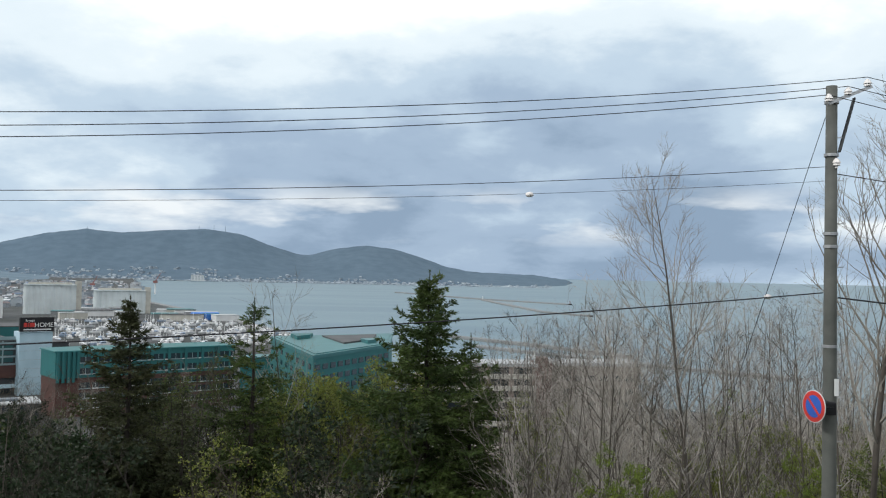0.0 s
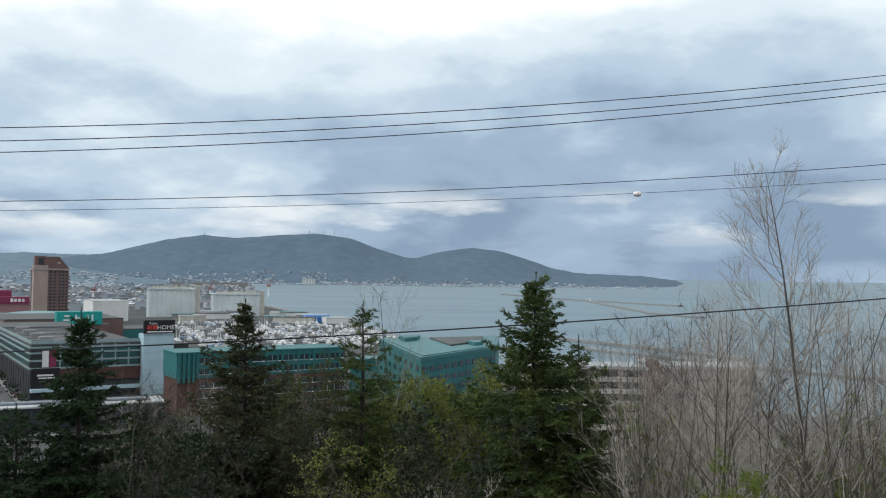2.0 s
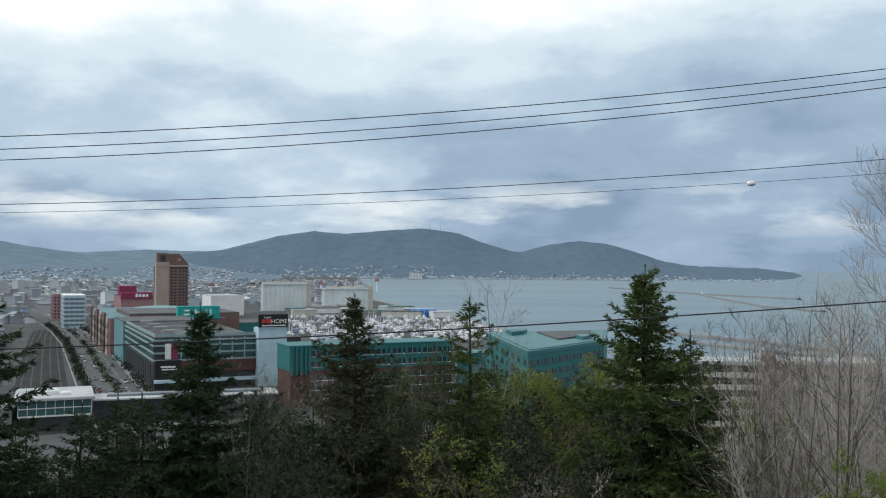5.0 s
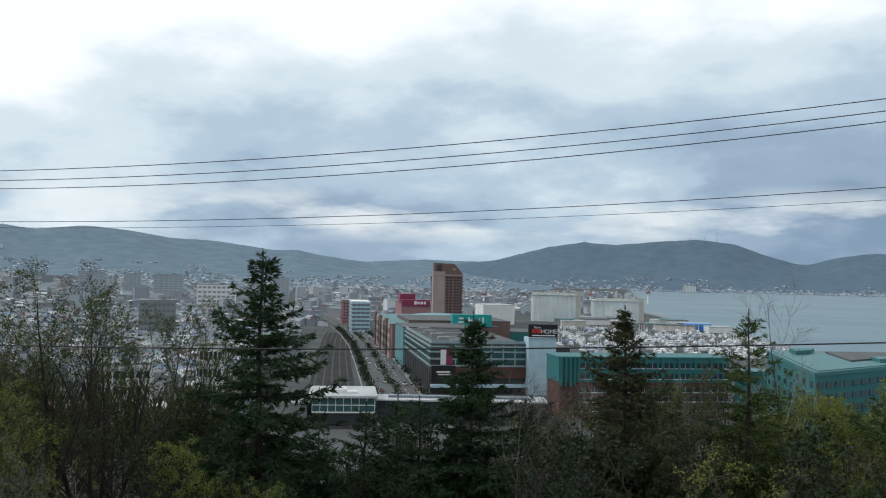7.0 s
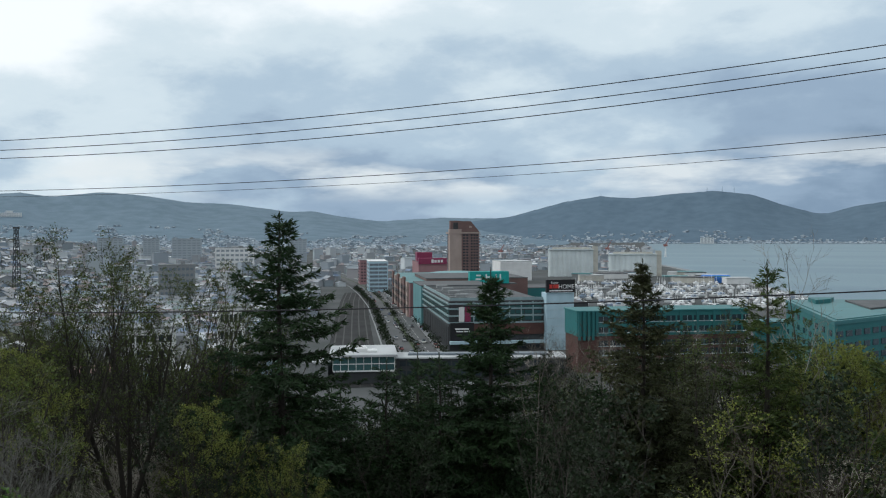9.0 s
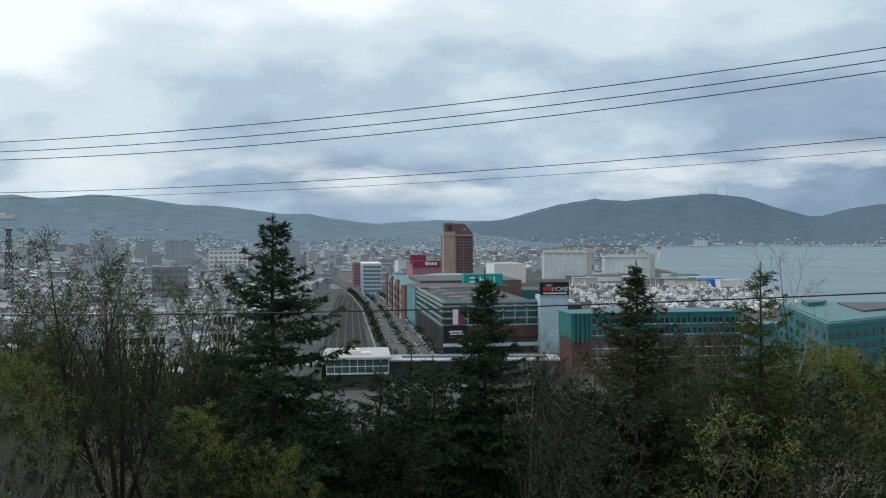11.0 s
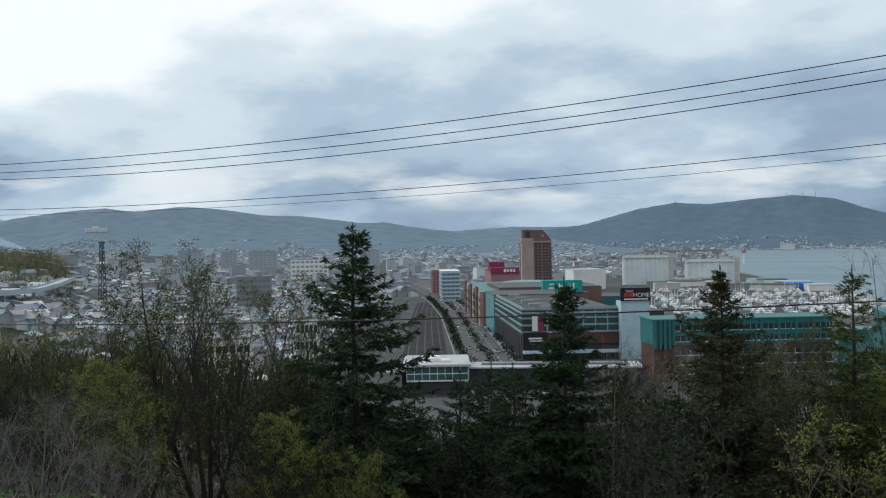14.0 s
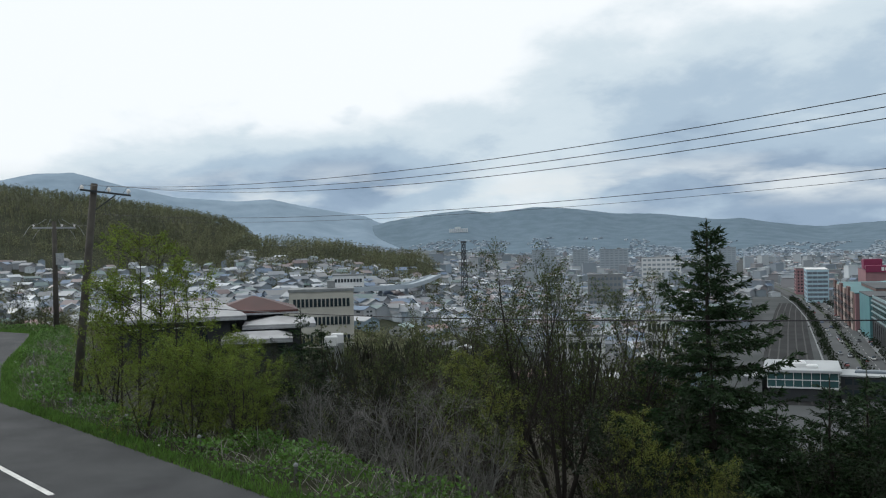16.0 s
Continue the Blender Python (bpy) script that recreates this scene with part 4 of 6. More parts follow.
def silo(az0, az1, d, ztop, n, label):
    m2, wd2 = faced(az0, d, az1, d)
    s = thing("grain_silo", label, "silo", m2 @ pose(0, 0, 3.5), group="grain silos")
    h = ztop - 3.5
    for i in range(n):
        r = wd2 / n / 2
        cyl = Shape().tube([(r + 2 * r * i, r * 1.05, 0), (r + 2 * r * i, r * 1.05, h - 3)], [r * 1.18, r * 1.18], 20)
        part("cylinder", cyl, M["silo"], s, smooth=False)
    part("wall", Shape().box(0, wd2, 0.5, 18, 0, h - 3), M["silo"], s)
    part("roof", Shape().box(-0.6, wd2 + 0.6, -1.5, 18.5, h - 3, h - 1.8), M["silo"], s)
    part("gallery", Shape().box(wd2 * 0.08, wd2 * 0.92, 3, 9, h - 1.8, h + 0.4), M["cream"], s)
    part("lift_tower", Shape().box(wd2 - 1, wd2 + 6, 2, 10, 0, h + 2), M["cream"], s)
    return s


silo(25.33, 22.5, 1100, 39, 10, "row of tall pale concrete grain silos")
silo(21.5, 18.55, 1120, 33, 9, "second row of lower pale grain silos")
for az, d, hgt in ((18.0, 2050, 48), (21.6, 1900, 40), (28.4, 1800, 34), (24.0, 1600, 30)):
    x, y = polar(az, d)
    cr = thing("harbour_crane", "red and white harbour crane", "crane", pose(x, y, 3.5 + far_level(d)))
    part("mast", Shape().tube([(0, 0, 0), (0, 0, hgt * 0.5)], [2.4, 1.2], 5), M["white"], cr)
    part("cab", Shape().box(-4, 4, -3, 3, hgt * 0.5, hgt * 0.6), M["crane_red"], cr)
    part("boom", Shape().tube([(0, 0, hgt * 0.58), (hgt * 0.25, 0, hgt)], [1.2, 0.4], 4), M["crane_red"], cr)

boat = thing("motor_boat", "white motor boat laid up on the quay", "boat", pose(*polar(16, 800), 3.6, 0, 0, 20), group="boats in the marina")
hull = Shape()
for sec in ((-4, 1.2, 0.2), (0, 1.5, 0.0), (3, 1.1, 0.2), (5, 0.08, 0.9)):
    x, w2, zb = sec
    hull.v += [(x, -w2, 2.2), (x, -w2 * 0.6, zb + 0.5), (x, 0, zb), (x, w2 * 0.6, zb + 0.5), (x, w2, 2.2)]
for i in range(3):
    for j in range(4):
        hull.f.append((i * 5 + j, i * 5 + j + 1, i * 5 + j + 6, i * 5 + j + 5))
    hull.f.append((i * 5 + 4, i * 5, i * 5 + 5, i * 5 + 9))
hull.f.append((0, 1, 2, 3, 4))
hull.m = [0] * len(hull.f)
part("hull", hull, M["boat"], boat)
part("cabin", Shape().box(-2.2, 1.4, -1.0, 1.0, 2.2, 3.6, bevel=0.4), M["boat"], boat)
part("window", Shape().box(-1.8, 1.2, -1.05, 1.05, 2.7, 3.2), M["glass"], boat)
part("mast", Shape().tube([(0, 0, 3.6), (0, 0, 10)], [0.14, 0.08], 4), M["white"], boat)
rng = random.Random(5)
for i in range(265):
    az = 23.6 - 14.0 * ((i * 0.618) % 1)
    d = rng.choice((640, 662, 684, 706, 730, 755, 780, 806, 834, 864, 896, 930)) + rng.uniform(-6, 6)
    if d > lerp_table(az, SHORE) - 12:
        continue
    x, y = polar(az, d)
    copy_thing(boat, pose(x, y, 3.6, 0, 0, rng.uniform(0, 360)))
tent = thing("boat_shed", "bright blue tarpaulin boat shed", "shed", pose(*polar(15.0, 985), 3.5, 0, 0, 15))
part("roof", Shape().box(-16, 16, -8, 8, 0, 8, bevel=2.2), M["tent"], tent)
for i in range(16):
    az, d = rng.uniform(12.6, 24), rng.uniform(960, 1130)
    if d > lerp_table(az, SHORE) - 20:
        continue
    w2, l2, h2 = rng.uniform(10, 22), rng.uniform(8, 14), rng.uniform(4, 8)
    sh2 = thing("harbour_shed", "small pale harbour shed", "shed", pose(*polar(az, d), 3.5, 0, 0, rng.uniform(5, 40)), group="harbour sheds")
    part("wall", Shape().box(-w2, w2, -l2, l2, 0, h2), rng.choice([M["white"], M["cream"], M["concrete"], M["pale_blue"]]), sh2)
    part("roof", Shape().box(-w2 - 0.4, w2 + 0.4, -l2 - 0.4, l2 + 0.4, h2, h2 + 0.8, bevel=0.5), rng.choice([M["roof_white"], M["roof_grey"], M["teal_roof"]]), sh2)


def breakwater(pts, width, z, label="low dark stone breakwater in the bay"):
    sh = Shape()
    P = [Vector((*polar(a, d), 0)) for a, d in pts]
    for p, q in zip(P, P[1:]):
        n = (q - p).normalized().cross(Vector((0, 0, 1))) * width
        l0, l1 = far_level(p.length), far_level(q.length)
        a1, a2, b1, b2_ = p - n, p + n, q - n, q + n
        for o, lv in ((a1, l0), (a2, l0), (b1, l1), (b2_, l1)):
            o.z = lv + z
        sh.face([a1, b1, b2_, a2])
        sh.face([a1 - Vector((0, 0, z + 1)), b1 - Vector((0, 0, z + 1)), b1, a1])
        sh.face([a2, b2_, b2_ - Vector((0, 0, z + 1)), a2 - Vector((0, 0, z + 1))])
    return whole("breakwater", sh, M["concrete"], label, "breakwater", group="breakwaters")


breakwater([(3.0, 2600), (-2.5, 2150), (-8.2, 1900)], 6, 3)
breakwater([(-2.6, 2100), (-6.5, 1450), (-9.5, 1330)], 5, 2.5)
breakwater([(1.0, 830), (-6.0, 720), (-12, 640)], 4, 2.5)
breakwater([(-2, 700), (-12, 590), (-22, 540)], 4, 2.0)
breakwater([(18.4, 1530), (16, 1225), (13.0, 968), (8.8, 705)], 5, 4.4, "long concrete harbour mole")
for az, d in ((-2.6, 2130), (-8.2, 1900)):
    x, y = polar(az, d)
    lt = thing("harbour_light", "small harbour light on the breakwater end", "lighthouse", pose(x, y, far_level(d) + 2))
    part("tower_body", Shape().tube([(0, 0, 0), (0, 0, 5), (0, 0, 5.2), (0, 0, 7)], [1.0, 0.7, 0.95, 0.6], 10), M["white"] if az > -5 else M["crane_red"], lt)

# the avenue, its strips and the rail yard
def strip_on(name, label, cat, pts, half0, half1, z, mat):
    sh = Shape()
    for (a0, f0), (a1, f1) in zip(pts, pts[1:]):
        sh.face([(a0 + half0, f0, z), (a0 + half1, f0, z), (a1 + half1, f1, z), (a1 + half0, f1, z)])
    return whole(name, sh, mat, label, cat, AVENUE, kind="structure")


AV = [(36, 290), (36, 390), (38, 500), (40, 640), (38, 760), (33, 880), (24, 1000), (5, 1200), (-40, 1500)]
strip_on("avenue", "wide asphalt avenue through the town", "road", AV, -6.5, 11.5, 3.75, M["avenue"])
strip_on("pavement", "pale pavement strip beside the avenue", "pavement", AV, -12.6, -11.8, 4.1, M["concrete"])
strip_on("pavement", "grey pavement along the shops", "pavement", AV, 11.6, 15, 3.85, M["concrete"])
strip_on("median", "green planted median strip of the avenue", "median", AV, 1.4, 2.9, 3.82, M["verge_green"])
dash = Shape()
for f in range(300, 900, 14):
    for off in (7.2,):
        a = float(np.interp(f, [p[1] for p in AV], [p[0] for p in AV])) + off
        dash.face([(a - 0.09, f, 3.79), (a + 0.09, f, 3.79), (a + 0.09, f + 6, 3.79), (a - 0.09, f + 6, 3.79)])
whole("avenue_marking", dash, M["paint"], "white dashed lane lines of the avenue", "road marking", AVENUE, kind="structure")
strip_on("rail_yard", "dark empty rail yard", "rail yard", [(4, 300), (4, 420), (8, 560), (13, 700), (18, 800)], -4, 17, 3.7, M["yard"])
YARD = [(4, 300), (4, 420), (8, 560), (13, 700), (18, 800)]
for off in (-2, 2, 6, 10, 14):
    strip_on("rail_track", "worn rail track across the yard", "rail track", YARD, off, off + 0.7, 3.74, M["rail"])
rng = random.Random(8)
for a0, f0, w2, l2 in ((-30, 390, 7, 16), (-22, 450, 6, 14), (-34, 500, 8, 20), (-18, 560, 6, 12), (-40, 430, 6, 10), (-14, 640, 7, 14), (-26, 700, 8, 12)):
    sd = thing("yard_shed", "long grey-roofed shed beside the rail yard", "shed", AVENUE @ pose(a0, f0, 3.5), group="yard sheds")
    part("wall", Shape().box(-w2, w2, -l2, l2, 0, 5), M["concrete"], sd)
    ro = Shape()
    ro.v = [(-w2 - 0.6, -l2 - 0.6, 4.8), (0, -l2 - 0.6, 7.4), (w2 + 0.6, -l2 - 0.6, 4.8), (-w2 - 0.6, l2 + 0.6, 4.8), (0, l2 + 0.6, 7.4), (w2 + 0.6, l2 + 0.6, 4.8)]
    ro.f, ro.m = [(0, 1, 4, 3), (1, 2, 5, 4), (0, 2, 1), (3, 4, 5), (0, 3, 5, 2)], [0] * 5
    part("roof", ro, M["roof_grey"], sd)


# ---- town ----
def side_way(d, rng, spread):
    o = d.orthogonal().normalized()
    o.rotate(Matrix.Rotation(rng.uniform(0, 6.283), 3, d))
    return (d * math.cos(spread) + o * math.sin(spread)).normalized()


def gable_house(sh, x, y, z, rz, w, l, h, pitch, wall=0, roof=1):
    """Walls and a gabled roof with eaves, for the joined far town."""
    c, s = math.cos(rz), math.sin(rz)

    def at(px, py, pz):
        return (x + px * c - py * s, y + px * s + py * c, z + pz)
    n = len(sh.v)
    sh.v += [at(-w, -l, -3), at(w, -l, -3), at(w, l, -3), at(-w, l, -3), at(-w, -l, h), at(w, -l, h), at(w, l, h), at(-w, l, h), at(0, -l, h + pitch), at(0, l, h + pitch)]
    fs = [(0, 1, 5, 8, 4), (2, 3, 7, 9, 6), (1, 2, 6, 5), (3, 0, 4, 7)]
    sh.f += [tuple(n + i for i in q) for q in fs]
    sh.m += [wall] * 4
    n = len(sh.v)
    e = 0.6
    sh.v += [at(-w - e, -l - e, h - 0.3), at(0, -l - e, h + pitch + 0.2), at(w + e, -l - e, h - 0.3), at(-w - e, l + e, h - 0.3), at(0, l + e, h + pitch + 0.2), at(w + e, l + e, h - 0.3)]
    sh.f += [(n, n + 1, n + 4, n + 3), (n + 1, n + 2, n + 5, n + 4)]
    sh.m += [roof] * 2


def in_clear(x, y):
    """True where the avenue, the yard, the shops or the harbour leave no room for houses."""
    v = AVENUE.inverted() @ Vector((x, y, 0))
    if 270 < v.y < 900 and -12 < v.x < 140:
        return True
    if v.y > 260 and v.x > 60 and v.y < 1150:
        return True
    return abs(v.x - float(np.interp(v.y, [p[1] for p in AV], [p[0] for p in AV]))) < 16


rng = random.Random(11)


def proto_house(w, l, h, pitch, seed):
    hs = thing("house", "small gabled town house with a metal roof", "house", pose(0, 0, -200), group="town houses")
    wl = Shape()
    gable_house(wl, 0, 0, 0, 0, w, l, h, pitch, 0, 0)
    roof_faces = wl.f[-2:]
    keep = Shape()
    keep.v, keep.f, keep.m = wl.v[:10], wl.f[:4], [0] * 4
    part("wall", keep, M["house_wall"], hs)
    rf = Shape()
    for dz in (0.0, -0.18):
        rf.v += [(x, y, z + dz) for x, y, z in wl.v[10:]]
    rf.f = [(0, 1, 4, 3), (1, 2, 5, 4), (9, 10, 7, 6), (10, 11, 8, 7), (0, 6, 7, 1), (1, 7, 8, 2), (3, 4, 10, 9), (4, 5, 11, 10), (0, 3, 9, 6), (2, 8, 11, 5)]
    rf.m = [0] * 10
    part("roof", rf, M["house_roof"], hs)
    for sx in (-1, 1):
        for j in range(int(h // 2.7)):
            part("window", Shape().box(sx * w - 0.05, sx * w + 0.05, -l * 0.55, -l * 0.1, 1 + j * 2.7, 2.2 + j * 2.7), M["glass"], hs)
            part("window", Shape().box(-w * 0.5 + (sx > 0) * w * 0.6, -w * 0.1 + (sx > 0) * w * 0.6, -l - 0.05, -l + 0.05, 1 + j * 2.7, 2.2 + j * 2.7), M["glass"], hs)
    part("chimney", Shape().box(w * 0.3, w * 0.3 + 0.5, l * 0.3, l * 0.3 + 0.5, h, h + pitch + 0.5), M["brick"], hs)
    return hs


protos = [proto_house(4.0, 5.2, 5.6, 2.0, 1), proto_house(4.6, 4.2, 5.4, 1.3, 2), proto_house(5.5, 7.5, 6.0, 1.8, 3), proto_house(3.6, 4.4, 3.4, 1.6, 4)]
placed = []
count = 0
used = set()
for i in range(4000):
    if count >= 280:
        break
    az = rng.uniform(42.5, 89)
    d = rng.uniform(300, 800) if az < 60 else rng.uniform(330, 1050)
    x, y = polar(az, d)
    if in_clear(x, y) or any((x - a) ** 2 + (y - b) ** 2 < 170 for a, b in placed):
        continue
    if (64.5 < az < 71.5 and d < 330) or (az > 73 and d > 830) or (az > 60 and d > 0.84 * crest_far(az)):
        continue
    placed.append((x, y))
    m = pose(x, y, ground_z(x, y) - 0.2, 0, 0, rng.choice((20, 110, 50, 140)) + rng.uniform(-8, 8))
    pr = protos[count % 4]
    if count % 4 not in used:
        used.add(count % 4)
        pr.matrix_basis = m @ Matrix.Scale(0.78 if az < 58 else 0.68, 4)
    else:
        copy_thing(pr, m).matrix_basis = m @ Matrix.Scale(0.78 if az < 58 else 0.68, 4)
    count += 1

town = Shape()
for i in range(11000):
    az = rng.uniform(18.5, 92) if i % 3 else rng.uniform(36, 75)
    d = 420 + 2600 * rng.random() ** 1.35
    x, y = polar(az, d)
    if in_clear(x, y) or d > lerp_table(az, SHORE) - 30 or (az < 30 and d < 1250) or (az > 72 and d > 860) or (az > 60 and d < 400) or (az > 58 and rng.random() < 0.35) or (az > 60 and abs(d / crest_far(az) - 1.05) < 0.24) or (az < 43 and d < 560):
        continue
    z = ground_z(x, y)
    big = rng.random()
    if big < (0.9 if d > 900 else 1.1):
        gable_house(town, x, y, z, rng.uniform(0, 3.14), rng.uniform(2.6, 4.8), rng.uniform(3, 6), rng.uniform(3.5, 6.5), rng.uniform(0.8, 2.2))
    else:
        hh = rng.uniform(7, 14) if big < 0.99 or az < 34 else rng.uniform(16, 26)
        gable_house(town, x, y, z, rng.uniform(0, 3.14), rng.uniform(5, 11), rng.uniform(5, 10), hh, 0.15)
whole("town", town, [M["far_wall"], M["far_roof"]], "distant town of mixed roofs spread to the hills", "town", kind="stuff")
# houses climbing the feet of the mountains
climb = Shape()
for i in range(12500):
    pick = i % 5
    if pick < 3:
        az, s = rng.uniform(27, 71), rng.random() ** 1.6 * 0.58
        ridge, r0, r1, e0, ro, le = MIDDLE, 2700, 4500, -0.9, 0.8, 1.5
    elif pick == 3:
        az, s = rng.uniform(-7, 30), rng.random() ** 2.2 * lerp_table(12.0 if i % 2 else 24.0, [(12, 0.12), (24, 0.36)])
        ridge, r0, r1, e0, ro, le = MAIN, 3420, 4300, -0.66, 1.0, 1.25
    else:
        az, s = rng.uniform(62, 78), rng.random() ** 1.5 * 0.35
        ridge, r0, r1, e0, ro, le = FAR, 3000, 4750, -0.4, 0.5, 1.2
    if noise.noise((az * 0.45, s * 5, 2)) < (-0.05 if s > 0.2 else -0.4):
        continue
    s = max(s, 0.025)
    r = r0 + (r1 - r0) * s
    x, y = polar(az, r)
    gable_house(climb, x, y, 55 + r * math.tan(radians(slope_el(ridge, az, s, e0, ro, le))) - 2, rng.uniform(0, 3.14), rng.uniform(2.5, 7), rng.uniform(2.5, 7), rng.uniform(3, 7), rng.uniform(1, 2))
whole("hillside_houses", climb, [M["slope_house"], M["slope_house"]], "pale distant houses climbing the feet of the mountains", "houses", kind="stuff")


green = Shape()
for i in range(6500):
    az, d = (rng.uniform(43, 90), 260 + 1300 * rng.random() ** 1.6) if i % 3 == 0 else (rng.uniform(58, 90), 230 + 800 * rng.random())
    x, y = polar(az, d)
    if in_clear(x, y) or noise.noise((x * 0.008, y * 0.008, 5)) < -0.15:
        continue
    g, h = ground_z(x, y), rng.uniform(3, 8)
    for j in range(22):
        dd = Vector((rng.uniform(-1, 1), rng.uniform(-1, 1), rng.uniform(-0.3, 1))).normalized()
        green.blade(Vector((x + rng.gauss(0, 1.5), y + rng.gauss(0, 1.5), g + h * rng.random())), dd, side_way(dd, rng, 1.5708), rng.uniform(0.8, 1.8), rng.uniform(0.5, 1.1))
whole("town_trees", green, M["far_wood"], "small garden trees scattered between the town's houses", "trees", kind="stuff")


def slab(az0, az1, d, ztop, label, wall, floors, bays, name="apartment_block", depth=14, d1=None):
    m, wd = faced(az0, d, az1, d1 or d)
    zb = min(ground_z(*polar(az0, d)), ground_z(*polar(az1, d1 or d))) - 1
    b = thing(name, label, "building", m @ pose(0, 0, zb))
    part("wall", Shape().box(0, wd, 0, depth, 0, ztop - zb), wall, b)
    part("roof", Shape().box(-0.3, wd + 0.3, -0.3, depth + 0.3, ztop - zb, ztop - zb + 0.8), M["concrete"], b)
    part("plant_room", Shape().box(wd * 0.6, wd * 0.72, 3, 8, ztop - zb, ztop - zb + 3), M["concrete"], b)
    # panes farther off take the glass colours lightened for haze
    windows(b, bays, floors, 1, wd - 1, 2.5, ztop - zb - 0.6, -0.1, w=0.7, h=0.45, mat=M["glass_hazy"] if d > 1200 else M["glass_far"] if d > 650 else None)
    return b


slab(69.2, 65.1, 262, 43.9, "cream school-like block with rows of windows", M["cream"], 3, 14)
slab(66.4, 64.4, 520, 41.8, "white flat-roofed block on the hillside", M["white"], 3, 9)
slab(50.0, 47.8, 700, 33, "grey apartment block in the town", M["concrete"], 6, 8)
slab(46.6, 44.2, 1300, 38, "white office block with red base", M["white"], 5, 8)
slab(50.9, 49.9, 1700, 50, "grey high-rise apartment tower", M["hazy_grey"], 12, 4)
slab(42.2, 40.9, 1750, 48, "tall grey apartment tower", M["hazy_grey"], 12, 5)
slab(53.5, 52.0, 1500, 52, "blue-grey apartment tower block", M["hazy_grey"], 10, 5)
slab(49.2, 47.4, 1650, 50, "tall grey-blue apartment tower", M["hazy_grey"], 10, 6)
m, wd = faced(58.8, 3960, 57.6, 3960)
hill_hotel = thing("hotel", "white hotel high on the wooded hillside", "hotel", m @ pose(0, 0, 55 + 3960 * math.tan(radians(0.95))))
part("wall", Shape().box(0, wd, 0, 20, -12, 32).box(wd * 0.3, wd * 0.62, -1, 19, 32, 40), M["white"], hill_hotel)
windows(hill_hotel, 9, 4, 2, wd - 2, 8, 31, -1.1, w=0.7, h=0.45, mat=M["hazy_grey"])
slab(15.9, 15.1, 3395, 42, "white block on the far shore", M["white"], 5, 4)
slab(46.5, 44.8, 365, 26, "white factory shed with teal trim", M["white"], 3, 5, "factory_hall")
slab(52, 49, 330, 22, "white industrial shed with metal roof", M["white"], 3, 6, "factory_hall")

# elevated highway, its grey tinted with distance haze
hw = thing("highway_viaduct", "grey elevated highway on concrete piers", "viaduct")
hp = [(66.6, 470, -2.38), (64.8, 485, -2.38), (63, 505, -2.36), (61.3, 540, -2.25), (60.2, 600, -1.95), (59.4, 690, -1.6)]
for (a0, d0, e0), (a1, d1, e1) in zip(hp, hp[1:]):
    m, wd = faced(a0, d0, a1, d1)
    z0, z1 = 55 + d0 * math.tan(radians(e0)), 55 + d1 * math.tan(radians(e1))
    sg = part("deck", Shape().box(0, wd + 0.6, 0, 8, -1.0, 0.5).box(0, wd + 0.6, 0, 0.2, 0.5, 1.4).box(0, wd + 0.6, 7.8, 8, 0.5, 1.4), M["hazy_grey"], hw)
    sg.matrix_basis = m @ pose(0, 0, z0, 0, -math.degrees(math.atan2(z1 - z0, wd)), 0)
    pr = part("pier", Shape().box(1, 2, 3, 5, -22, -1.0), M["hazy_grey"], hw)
    pr.matrix_basis = m @ pose(0, 0, z0)

# lattice mast
x, y = polar(57.9, 600)
mast = thing("lattice_tower", "slim steel lattice communications tower", "tower", pose(x, y, 24))
for sx in (-1, 1):
    for sy in (-1, 1):
        part("leg", Shape().tube([(sx * 1.8, sy * 1.8, 0), (sx * 0.9, sy * 0.9, 36)], [0.22, 0.18], 4), M["dark"], mast)
br = Shape()
for i in range(9):
    z0, z1 = i * 4, i * 4 + 4
    r0, r1 = 1.8 - 0.9 * z0 / 36, 1.8 - 0.9 * z1 / 36
    for k2 in range(4):
        c = [(-1, -1), (1, -1), (1, 1), (-1, 1)]
        (ax, ay), (bx, by) = c[k2], c[(k2 + 1) % 4]
        br.tube([(ax * r0, ay * r0, z0), (bx * r1, by * r1, z1)], [0.14, 0.14], 3)
        br.tube([(bx * r0, by * r0, z0), (ax * r1, ay * r1, z1)], [0.14, 0.14], 3)
part("bracing", br, M["dark"], mast)
part("platform", Shape().box(-1.4, 1.4, -1.4, 1.4, 36, 37.2), M["dark"], mast)

# ---- neighbouring houses under the road ----
def hip_roof(w, l, h, over, thick=0.25, ridge=0.45):
    sh = Shape()
    a, b = w / 2 + over, l / 2 + over
    rr = a - b * ridge if a > b else 0.1
    for dz in (0, -thick):
        sh.v += [(-a, -b, dz), (a, -b, dz), (a, b, dz), (-a, b, dz), (-rr, 0, h + dz), (rr, 0, h + dz)]
    sh.f = [(0, 1, 5, 4), (1, 2, 5), (2, 3, 4, 5), (3, 0, 4), (7, 6, 10, 11), (8, 7, 11), (9, 8, 11, 10), (6, 9, 10), (0, 6, 7, 1), (1, 7, 8, 2), (2, 8, 9, 3), (3, 9, 6, 0)]
    sh.m = [0] * 12
    return sh


